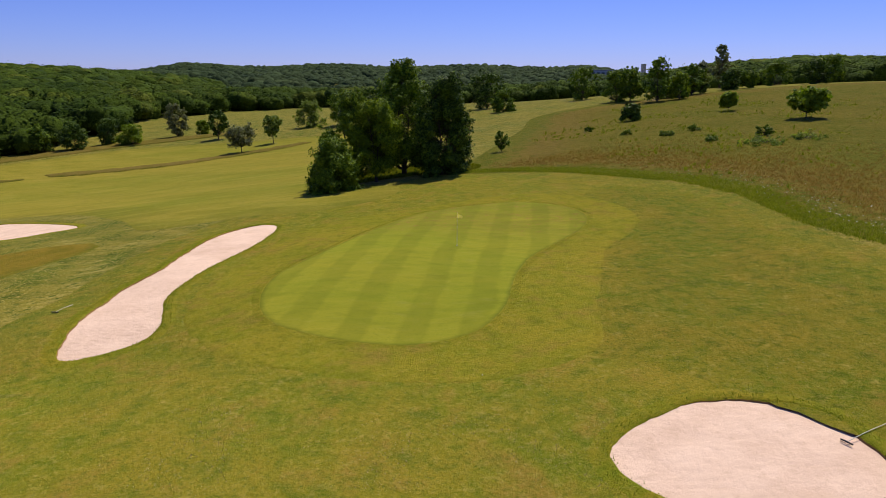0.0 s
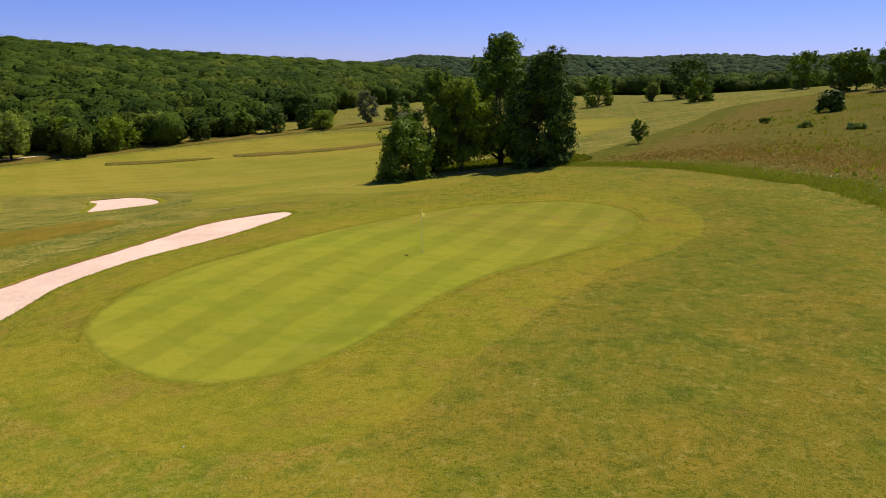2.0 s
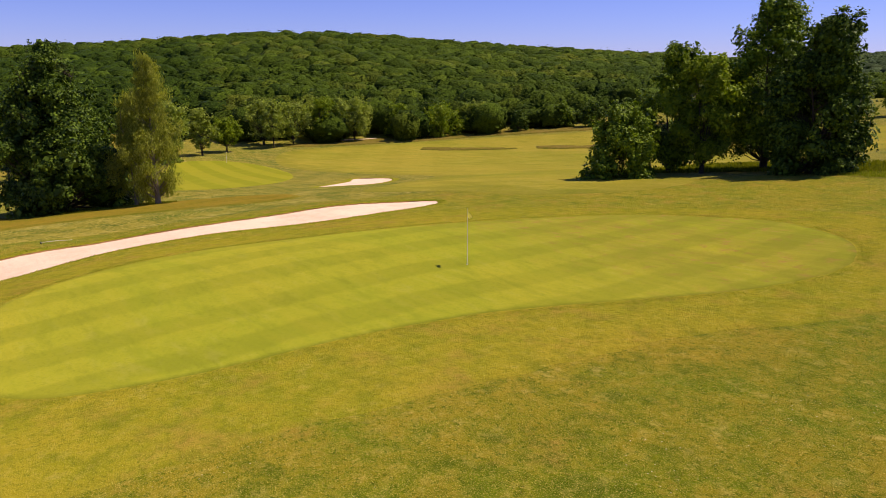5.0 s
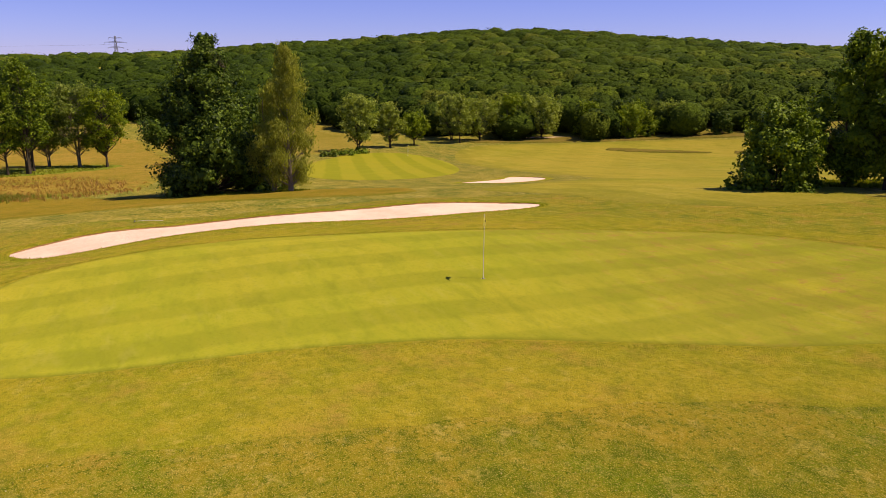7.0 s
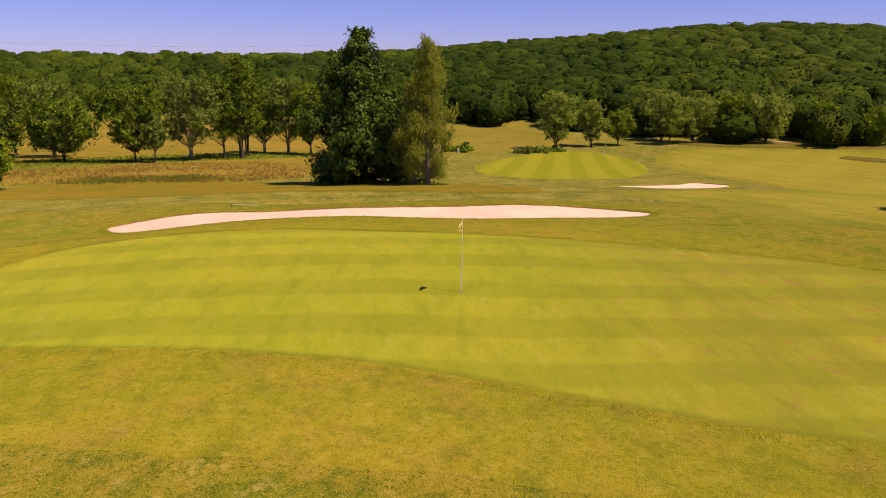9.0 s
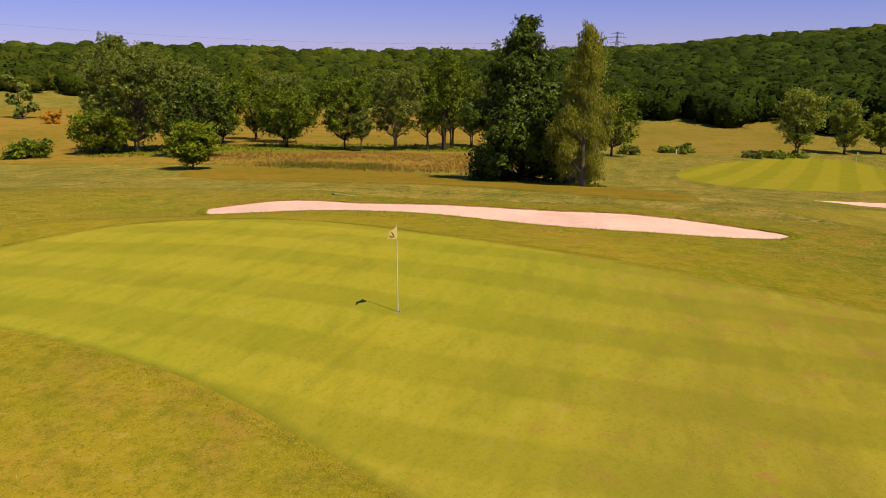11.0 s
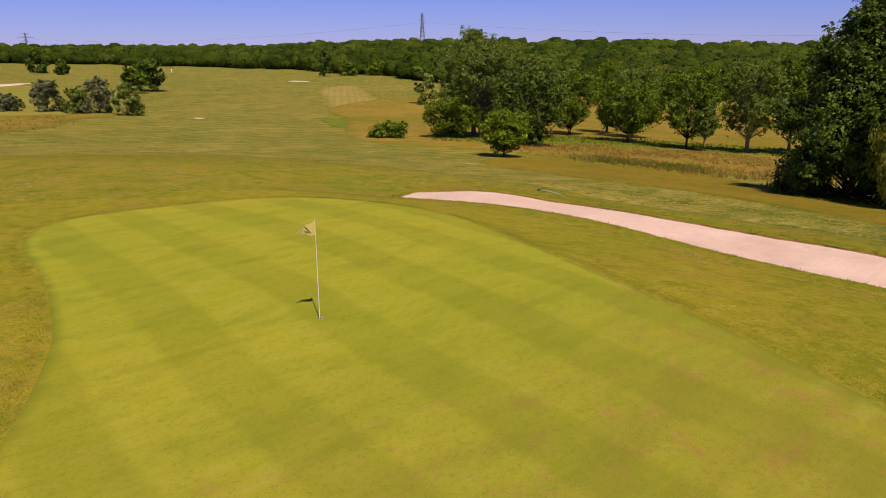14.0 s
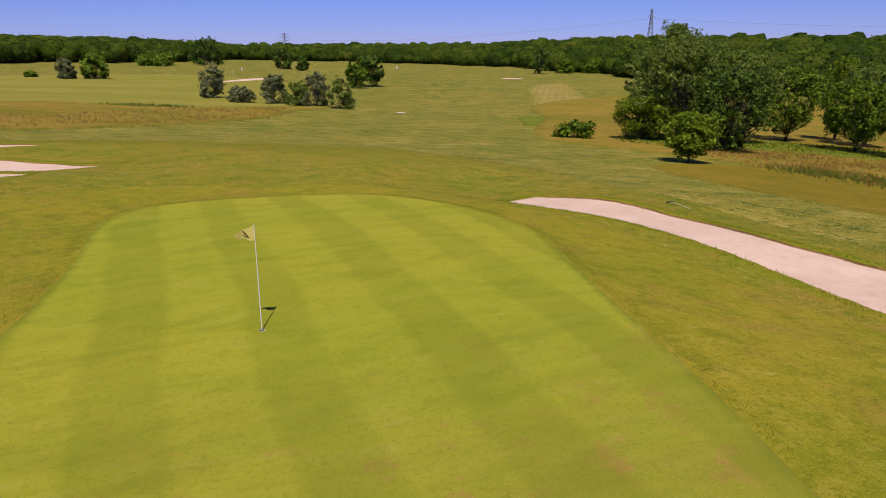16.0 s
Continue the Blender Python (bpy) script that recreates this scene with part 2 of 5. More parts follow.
def foliage(name, dark, light, tint, patch=0.15, through_light=0.35):
    """Leaves: a colour of its own for each leaf, slow patches from crown to crown, and light shining through."""
    m, nt, bsdf, pos = material(name, 0.5, 0.1)
    rand = nt.nodes.new("ShaderNodeNewGeometry").outputs["Random Per Island"]
    col = blend(nt, ramp(nt, rand, 0.25, 1.0), dark, light)
    col = blend(nt, maths(nt, "MULTIPLY", ramp(nt, noise_of(nt, pos, patch, 2.0), 0.45, 0.7), 0.6), col, tint)
    nt.links.new(col, bsdf.inputs["Base Color"])
    trans = nt.nodes.new("ShaderNodeBsdfTranslucent")
    nt.links.new(blend(nt, 1.0, col, (1.0, 1.05, 0.5), "MULTIPLY"), trans.inputs["Color"])
    mix = nt.nodes.new("ShaderNodeMixShader")
    mix.inputs[0].default_value = through_light
    nt.links.new(bsdf.outputs[0], mix.inputs[1])
    nt.links.new(trans.outputs[0], mix.inputs[2])
    nt.links.new(mix.outputs[0], nt.nodes["Material Output"].inputs["Surface"])
    return m


def wood_foliage(name, dark, light, pale):
    """Forest crowns: a tone of its own for each crown, from deep green to pale olive, and for each spray, with leaf
    grain darker where its bump is low and lighter where it is high.
    """
    m, nt, bsdf, pos = material(name, 0.8, 0.04)
    rand = nt.nodes.new("ShaderNodeNewGeometry").outputs["Random Per Island"]
    kind = nt.nodes.new("ShaderNodeAttribute")
    kind.attribute_name = "tone"
    tone = kind.outputs["Fac"]
    col = blend(nt, ramp(nt, tone, 0.0, 0.6), dark, light)
    col = blend(nt, ramp(nt, tone, 0.72, 1.0), col, pale)
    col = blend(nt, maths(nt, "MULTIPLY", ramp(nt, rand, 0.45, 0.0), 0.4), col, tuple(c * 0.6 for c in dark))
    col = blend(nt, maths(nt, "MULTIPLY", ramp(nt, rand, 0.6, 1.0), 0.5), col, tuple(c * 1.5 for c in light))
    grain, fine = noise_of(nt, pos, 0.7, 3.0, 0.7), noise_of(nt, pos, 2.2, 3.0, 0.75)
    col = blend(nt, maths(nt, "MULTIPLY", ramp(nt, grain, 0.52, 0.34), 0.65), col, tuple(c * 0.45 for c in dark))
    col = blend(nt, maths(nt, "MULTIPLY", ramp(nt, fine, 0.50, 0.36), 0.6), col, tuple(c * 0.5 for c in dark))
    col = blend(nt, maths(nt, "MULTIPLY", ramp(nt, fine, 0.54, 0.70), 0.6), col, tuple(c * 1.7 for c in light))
    nt.links.new(col, bsdf.inputs["Base Color"])
    bumped(nt, bsdf, maths(nt, "ADD", grain, maths(nt, "MULTIPLY", fine, 0.5)), 1.0, 1.1)
    return m


sand = sand_material()
soil = plain("soil", (0.34, 0.195, 0.07), 0.95, 0, 0.2, 6.0)
bark = plain("bark", (0.075, 0.055, 0.032), 0.9, 0, 0.2, 5.0)
pale_bark = plain("pale_bark", (0.26, 0.21, 0.14), 0.85, 0, 0.2, 3.0)
white_paint = plain("white_paint", (0.78, 0.76, 0.70), 0.4, 0, 0.05)
wood_pole = plain("wood_pole", (0.72, 0.66, 0.50), 0.6, 0, 0.1)
dark_plastic_and_shade = plain("dark_plastic_and_shade", (0.03, 0.028, 0.025), 0.5)

brown_print = plain("brown_print", (0.16, 0.10, 0.03), 0.85)
steel = plain("steel", (0.30, 0.31, 0.33), 0.5, 0.4)
wire = plain("wire", (0.10, 0.10, 0.11), 0.6)
render_wall = plain("render_wall", (0.55, 0.53, 0.50), 0.8)
grey_roof = plain("grey_roof", (0.22, 0.25, 0.30), 0.6)
glass_dark = plain("glass_dark", (0.05, 0.06, 0.08), 0.15)
leaf_oak = foliage("leaf_oak", (0.055, 0.105, 0.007), (0.26, 0.36, 0.022), (0.125, 0.195, 0.011), 0.3, 0.2)
leaf_dark = foliage("leaf_dark", (0.022, 0.050, 0.006), (0.165, 0.25, 0.024), (0.058, 0.105, 0.009), 0.4, 0.14)
leaf_birch = foliage("leaf_birch", (0.22, 0.25, 0.03), (0.52, 0.53, 0.10), (0.34, 0.355, 0.055), 0.5, 0.5)
leaf_pale = foliage("leaf_pale", (0.18, 0.235, 0.035), (0.46, 0.53, 0.11), (0.28, 0.35, 0.06), 0.3, 0.5)
leaf_bright = foliage("leaf_bright", (0.11, 0.18, 0.011), (0.34, 0.42, 0.03), (0.19, 0.265, 0.016), 0.3, 0.42)
leaf_willow = foliage("leaf_willow", (0.12, 0.175, 0.026), (0.34, 0.41, 0.08), (0.20, 0.265, 0.044), 0.3, 0.45)
leaf_grey = foliage("leaf_grey", (0.12, 0.14, 0.055), (0.30, 0.31, 0.14), (0.20, 0.21, 0.09))
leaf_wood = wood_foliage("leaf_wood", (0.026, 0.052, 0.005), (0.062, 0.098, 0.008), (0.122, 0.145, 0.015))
# Distance haze is mixed into these cooler blue-green leaf colours.
leaf_hazed_ridge = wood_foliage("leaf_hazed_ridge", (0.030, 0.052, 0.020), (0.050, 0.076, 0.026), (0.072, 0.098, 0.034))
yellow_cloth = foliage("yellow_cloth", (0.88, 0.74, 0.22), (0.90, 0.76, 0.25), (0.86, 0.72, 0.20), 2.0, 0.4)
leaf_broom = foliage("leaf_broom", (0.45, 0.22, 0.02), (0.6, 0.34, 0.03), (0.5, 0.27, 0.02))
grass_blade = foliage("grass_blade", (0.15, 0.175, 0.011), (0.30, 0.28, 0.03), (0.20, 0.215, 0.014), 0.15, 0.4)
red_blade = foliage("red_blade", (0.25, 0.17, 0.04), (0.42, 0.245, 0.10), (0.26, 0.21, 0.03), 0.12, 0.45)
petal = plain("petal", (0.75, 0.74, 0.66), 0.8)
straw_blade = foliage("straw_blade", (0.40, 0.245, 0.06), (0.68, 0.41, 0.16), (0.50, 0.31, 0.085), 0.08, 0.55)
reed_blade = foliage("reed_blade", (0.20, 0.24, 0.03), (0.40, 0.42, 0.09), (0.27, 0.30, 0.045), 0.2, 0.55)
fringe_blade = foliage("fringe_blade", (0.17, 0.21, 0.015), (0.38, 0.38, 0.05), (0.24, 0.27, 0.02), 0.25, 0.5)
clipping_straw = foliage("clipping_straw", (0.36, 0.30, 0.12), (0.58, 0.48, 0.24), (0.45, 0.37, 0.16), 0.5, 0.3)
turf_blade = foliage("turf_blade", (0.24, 0.25, 0.015), (0.56, 0.46, 0.12), (0.36, 0.31, 0.03), 0.12, 0.55)


# ---- the lie of the land ----
# Gentle rises and hollows: x, y, reach, height.
SWELLS = [(-60, 0, 45, 0.82), (-120, -20, 70, -2.47), (-140, 90, 70, -3.36), (-60, 90, 60, -3.3), (-55, -60, 45, 0.73), (-50, -130, 60, -1.97), (-80, -220, 80, -0.31), (60, 60, 60, 2.14), (120, 160, 90, 8.65), (40, 230, 90, 1.21), (60, -90, 70, 1.56), (60, -260, 110, -2.69), (0, 50, 40, 1.03), (-20, 0, 20, 1.19), (8, -8, 16, 0.29), (-18, 28, 18, 0.55), (-2, -30, 18, 1.78)]
# Smaller shapes close to the green.
HUMPS = [(-200, -320, 150, -0.02), (-200, 80, 80, -2.25), (-200, -120, 90, -4.85), (-15, -60, 40, -1.31), (25, 10, 25, -0.18), (0, 0, 11, -0.67), (-9, 1, 7, 1.23), (-9, -9, 7, 0.58), (-16, -9, 7, 0.12), (-16, 7, 7, -0.36), (-16, -2, 7, -1.68), (-2, -17, 6, -0.69), (7, 9, 9, -0.01), (-23, -4, 8, 0.37), (-15.5, -17, 4, -0.8), (-19, -1, 3.5, 0.54), (-19, 5, 3.5, 0.68), (-20, -13, 3.5, 0.33), (-14, -12, 3.5, -0.18), (6, -31, 5, -0.79), (-17.6, -12.5, 2.5, 0.07), (-18, -4, 3, 0.4)]
# Where the woods begin and how high they stand against the sky, by bearing (degrees left of +y).
BEARING = [0, 8, 13, 20, 27, 35, 42, 48, 54, 60, 67, 75, 81, 87, 93, 104, 111, 118, 126, 136, 143, 151, 162, 170, 175, 185, 230, 290, 325, 335, 342, 350, 360]
EDGE = [330, 380, 350, 340, 300, 220, 195, 190, 185, 185, 190, 205, 212, 216, 230, 260, 265, 270, 285, 330, 390, 520, 600, 600, 450, 410, 350, 300, 290, 280, 300, 350, 330]
RISE = [-0.6, -0.6, -0.5, 0.0, 0.95, 1.5, 1.95, 2.3, 2.8, 3.2, 2.95, 2.3, 1.9, 1.35, 1.05, 0.8, 0.65, 0.9, 1.0, 1.08, 1.04, 0.6, 0.6, 0.55, 0.9, 1.15, 1.0, 1.2, 2.0, 2.2, 1.7, 0.2, -0.6]
WOOD_DEPTH = 260.0
# The wooded ridge beyond the valley: bearings over which it stands, and how near and far its slope reaches.
RIDGE_SPAN = [-16, -8, 24, 33]
RIDGE_NEAR, RIDGE_TOP, RIDGE_HEIGHT = 620.0, 1120.0, 18.0


def swell(x, y):
    z = -1.85 + 9.61 * x / 400 - 2.4 * y / 400
    for cx, cy, r, h in SWELLS + HUMPS:
        z = z + h * np.exp(-((x - cx) ** 2 + (y - cy) ** 2) / (2 * r * r))
    return z


def land(x, y):
    """The height of the ground, without the hollows of the bunkers."""
    x, y = np.asarray(x, float), np.asarray(y, float)
    d = np.hypot(x, y)
    b = np.degrees(np.arctan2(-x, y)) % 360
    edge = np.interp(b, BEARING, EDGE)
    top = 5.5 + np.tan(np.radians(np.interp(b, BEARING, RISE))) * (edge + WOOD_DEPTH) - 11.0
    k = np.minimum(1.0, edge / np.maximum(d, 1e-6))
    low = swell(x * k, y * k)
    s = np.clip((d - edge + 10) / WOOD_DEPTH, 0, 1)
    s = s * s * (3 - 2 * s) * 0.5 + s * 0.5
    side = (b + 180) % 360 - 180
    up = np.clip((d - RIDGE_NEAR) / (RIDGE_TOP - RIDGE_NEAR), 0, 1)
    share = np.interp(side, RIDGE_SPAN, [0, 1, 1, 0]) * up * (1.6 - 0.6 * up)
    z = low + (top - low) * s - np.clip(d - edge - WOOD_DEPTH - 100, 0, 400) * 0.02
    return z + share * (RIDGE_HEIGHT * (1 + 0.12 * np.sin(side * 0.55 + 1)) - z)


def zat(x, y):
    return float(land(x, y))


# ---- shapes ----
def mesh_of(name, verts, faces, mat, smooth=True):
    """A mesh from an array of places and arrays of equal-sided faces."""
    me = bpy.data.meshes.new(name)
    verts = np.asarray(verts, np.float32)
    groups = [np.asarray(f, np.int32) for f in (faces if isinstance(faces, list) else [faces]) if len(f)]
    me.vertices.add(len(verts))
    me.vertices.foreach_set("co", verts.ravel())
    loops = np.concatenate([f.ravel() for f in groups])
    sizes = np.concatenate([np.full(len(f), f.shape[1], np.int32) for f in groups])
    me.loops.add(len(loops))
    me.loops.foreach_set("vertex_index", loops)
    me.polygons.add(len(sizes))
    me.polygons.foreach_set("loop_start", np.concatenate([[0], np.cumsum(sizes)[:-1]]).astype(np.int32))
    me.polygons.foreach_set("use_smooth", np.full(len(sizes), smooth))
    me.update(calc_edges=True)
    me.materials.append(mat)
    return me


def part(name, me, parent, label=""):
    ob = new(name, me)
    ob.parent = parent
    return tagged(ob, label)


def empty(name, x, y, z=None, turn=0.0):
    ob = new(name)
    ob.matrix_world = pose(x, y, zat(x, y) if z is None else z, 0, 0, turn)
    return ob


def rounded(points, step=0.25):
    """A closed curve through the given corners, cut into short steps."""
    p = np.array(points, float)
    n = len(p)
    out = []
    for i in range(n):
        a, b, c, d = p[i - 1], p[i], p[(i + 1) % n], p[(i + 2) % n]
        m = max(2, int(np.hypot(*(c - b)) / step))
        t = np.arange(m)[:, None] / m
        out.append(0.5 * (2 * b + (c - a) * t + (2 * a - 5 * b + 4 * c - d) * t**2 + (3 * b - a - 3 * c + d) * t**3))
    return np.concatenate(out)


def inside(poly, x, y):
    x, y = np.asarray(x, float), np.asarray(y, float)
    res = np.zeros(x.shape, bool)
    x0, y0 = poly[-1]
    for x1, y1 in poly:
        hit = ((y1 > y) != (y0 > y)) & (x < (x0 - x1) * (y - y1) / (y0 - y1 + 1e-12) + x1)
        res ^= hit
        x0, y0 = x1, y1
    return res


def reach(poly, x, y):
    """How far points lie from a closed curve."""
    a = poly
    best = np.full(np.shape(x), 1e9)
    for (x0, y0), (x1, y1) in zip(a, np.roll(a, -1, 0)):
        dx, dy = x1 - x0, y1 - y0
        t = np.clip(((x - x0) * dx + (y - y0) * dy) / (dx * dx + dy * dy + 1e-12), 0, 1)
        best = np.minimum(best, np.hypot(x - x0 - t * dx, y - y0 - t * dy))
    return best


def outward(poly, d):
    """The curve moved outwards by d metres."""
    t = np.roll(poly, -1, 0) - np.roll(poly, 1, 0)
    t /= np.linalg.norm(t, axis=1)[:, None] + 1e-9
    area = np.sum(poly[:, 0] * np.roll(poly[:, 1], -1) - poly[:, 1] * np.roll(poly[:, 0], -1))
    nrm = np.stack([t[:, 1], -t[:, 0]], 1) * (1 if area > 0 else -1)
    return poly + nrm * (d if np.isscalar(d) else np.asarray(d)[:, None])


def filled(poly, cell, ring=0.0):
    """Triangles that fill a closed curve, with inner points on a grid and, if asked for, a line of points just inside its edge."""
    lo, hi = poly.min(0), poly.max(0)
    gx, gy = np.meshgrid(np.arange(lo[0], hi[0], cell), np.arange(lo[1], hi[1], cell))
    gx, gy = gx.ravel(), gy.ravel()
    keep = inside(poly, gx, gy)
    gx, gy = gx[keep], gy[keep]
    keep = reach(poly[:: max(1, len(poly) // 200)], gx, gy) > max(cell * 0.5, ring * 2)
    pts = [Vector(p) for p in poly] + [Vector(p) for p in zip(gx[keep], gy[keep])]
    if ring:
        pts += [Vector(p) for p in outward(poly, -ring)]
    n = len(poly)
    v, _, f, *_ = geometry.delaunay_2d_cdt(pts, [(i, (i + 1) % n) for i in range(n)], [], 1, 1e-5)
    return np.array([tuple(p) for p in v]), np.array([t for t in f if len(t) == 3], int)


def with_inset(me, poly, v):
    """Notes for each point how far inside the edge it lies."""
    d = reach(poly[:: max(1, len(poly) // 260)], v[:, 0], v[:, 1])
    me.attributes.new("inset", "FLOAT", "POINT").data.foreach_set("value", d.astype(np.float32))
    return d


def patch(name, poly, mat, lift, cell, label, ragged=0.0):
    """A stretch of turf laid over the ground, its edge sunk into what it lies on."""
    if ragged:
        w = np.array([noise.noise((x * 0.3, y * 0.3, 3)) + 0.5 * noise.noise((x, y, 7)) for x, y in poly])
        poly = outward(poly, w * ragged)
    ring = min(0.3, cell * 0.3)
    v, f = filled(poly, cell, ring)
    d = reach(poly[:: max(1, len(poly) // 400)], v[:, 0], v[:, 1])
    z = land(v[:, 0], v[:, 1]) + np.where(d < ring * 0.4, lift - 0.02 if lift < 0.035 else -0.02, lift)
    me = mesh_of(name, np.c_[v, z], f, mat)
    with_inset(me, poly, v)
    return tagged(new(name, me), label, "ground", kind="structure")


# ---- plants ----
def leaves(rng, blobs, count, size, droop=0.0, core=0.62, shell=0.6, smooth=1.25, inner=16):
    """Leaf sprays scattered over round masses (x, y, z, rx, rz), each leaf a folded four-cornered blade, with shaded sprays deeper inside."""
    b = np.array(blobs, float)
    wgt = b[:, 3] * b[:, 4]
    sprays = max(6, count // 13)
    pick = rng.choice(len(b), sprays, p=wgt / wgt.sum())
    d = rng.normal(size=(sprays, 3))
    d /= np.linalg.norm(d, axis=1)[:, None]
    r = shell + (1.12 - shell) * rng.random(sprays) ** 0.55
    twig = b[pick, :3] + d * r[:, None] * b[pick][:, [3, 3, 4]]
    of = rng.integers(0, sprays, count)
    at = twig[of] + rng.normal(size=(count, 3)) * np.minimum(size * 1.2, 0.3 * b[pick, 3])[of][:, None] * np.array([1, 1, 0.7 + droop])
    nrm = smooth * d[of] + 0.5 * rng.normal(size=(count, 3)) + np.array([0, 0, 0.55])
    nrm /= np.linalg.norm(nrm, axis=1)[:, None]
    a = np.cross(nrm, rng.normal(size=(count, 3)))
    if droop:
        a = a * (1 - droop) + np.array([0, 0, -1.0]) * droop * 1.5
    a /= np.linalg.norm(a, axis=1)[:, None] + 1e-9
    c = np.cross(nrm, a)
    s = size * (0.55 + 0.9 * rng.random(count))[:, None]
    wide = (0.7 + 0.4 * rng.random(count))[:, None] * (0.55 if droop else 1.0)
    fold = nrm * s * 0.18
    v = np.stack([at - a * s * 0.6, at + c * s * wide * 0.5 - fold, at + a * s * 0.6, at - c * s * wide * 0.5 - fold], 1).reshape(-1, 3)
    f = np.arange(4 * count).reshape(-1, 4)
    if not core:
        return v, [f]
    # Sprays deeper inside each mass, which close it to the light.
    deep = np.repeat(np.arange(len(b)), inner)
    d = rng.normal(size=(len(deep), 3))
    d /= np.linalg.norm(d, axis=1)[:, None]
    at = b[deep, :3] + d * core * b[deep][:, [3, 3, 4]] * rng.uniform(0.6, 1.05, len(deep))[:, None]
    nrm = d + 0.3 * rng.normal(size=d.shape)
    a = np.cross(nrm, rng.normal(size=d.shape))
    a /= np.linalg.norm(a, axis=1)[:, None] + 1e-9
    c = np.cross(nrm / (np.linalg.norm(nrm, axis=1)[:, None] + 1e-9), a)
    s = (b[deep, 3] * rng.uniform(0.18, 0.30, len(deep)))[:, None]
    w = np.stack([at - a * s, at + c * s * 0.8, at + a * s, at - c * s * 0.8], 1).reshape(-1, 3)
    return np.concatenate([v, w]), [np.arange(4 * (count + len(deep))).reshape(-1, 4)]


def tube(points, radii, sides=7):
    """A tapered tube along a line of points."""
    p, r = np.array(points, float), np.array(radii, float)
    t = np.gradient(p, axis=0)
    t /= np.linalg.norm(t, axis=1)[:, None] + 1e-9
    ref = np.where(np.abs(t[:, 2:]) > 0.9, [[1.0, 0, 0]], [[0, 0, 1.0]])
    a = np.cross(t, ref)
    a /= np.linalg.norm(a, axis=1)[:, None] + 1e-9
    b = np.cross(t, a)
    ang = np.arange(sides) / sides * 2 * math.pi
    v = (p[:, None] + r[:, None, None] * (np.cos(ang)[None, :, None] * a[:, None] + np.sin(ang)[None, :, None] * b[:, None])).reshape(-1, 3)
    i, j = np.meshgrid(np.arange(sides), np.arange(len(p) - 1))
    f = np.stack([j * sides + i, j * sides + (i + 1) % sides, (j + 1) * sides + (i + 1) % sides, (j + 1) * sides + i], -1).reshape(-1, 4)
    return v, f


def joined(pieces):
    vs, fs, n = [], [], 0
    for v, f in pieces:
        vs.append(v)
        fs.append(np.asarray(f) + n)
        n += len(v)
    return np.concatenate(vs), np.concatenate(fs)


def girth_at(shape, k):
    """How wide a crown of some habit is at the height k, from 0 at its foot to 1 at its top."""
    if shape == "cone":
        return (1.02 - 0.94 * k ** 1.22) * min(1, 0.75 + 2.8 * k)
    if shape == "ovoid":
        return 1.12 * math.sqrt(min(1.0, 0.25 + k / 0.35)) * max(0.02, 1 - k) ** 0.52
    if shape == "weep":
        return (1.0 - 0.85 * k ** 1.2) * min(1, 0.7 + 1.6 * k)
    if shape == "tall":
        return math.sin(math.pi * (0.18 + 0.74 * k)) * (1.05 - 0.3 * k)
    if shape == "fan":
        return 0.45 + 0.6 * math.sin(math.pi * min(1.0, 0.15 + 0.75 * k))
    if shape == "bush":
        return math.sqrt(max(0.08, 1 - (k * 0.97) ** 2))
    return math.sqrt(max(0.05, 1 - (2 * k - 0.92) ** 2))


def crown_blobs(rng, shape, height, radius, clear, count):
    """The leafy masses of a crown: boughs round the stem, each of several clumps, and sprigs that break the outline."""
    out = []
    boughs = max(6, count // 3)
    for i in range(boughs):
        k = min(0.97, max(0.03, (i + 0.5) / boughs + rng.uniform(-0.5, 0.5) / boughs))
        env = radius * girth_at(shape, k)
        size = min(radius * (0.30 + 0.16 * rng.random()), max(0.25 * radius, env))
        if shape == "cone":
            size *= 0.95 - 0.45 * k
        ang = i * 2.4 + rng.uniform(-0.5, 0.5)
        off = max(0.0, env - size * 0.85) * (0.6 + 0.48 * rng.random())
        z = min(clear + (height - clear) * k, height - size * 0.75)
        way = np.array([math.cos(ang), math.sin(ang), 0.35])
        for _ in range(4):
            d = rng.normal(size=3)
            d = d / np.linalg.norm(d) + way * 0.35
            s = size * (0.44 + 0.26 * rng.random())
            at = np.array([math.cos(ang) * off, math.sin(ang) * off, z]) + d * size * 0.62 * rng.random() ** 0.4
            out.append((at[0], at[1], min(at[2], height - s), s, s * (0.75 + 0.3 * rng.random())))
    for x, y, z, size, _ in out[::2]:
        k = 1.0 + size / max(0.4, math.hypot(x, y)) * (0.5 + 0.5 * rng.random())
        s = size * (0.32 + 0.3 * rng.random())
        out.append((x * k, y * k, min(z + size * (0.4 + 0.9 * rng.random()), height - s * 0.3), s * 0.75, s * 1.6))
    return out


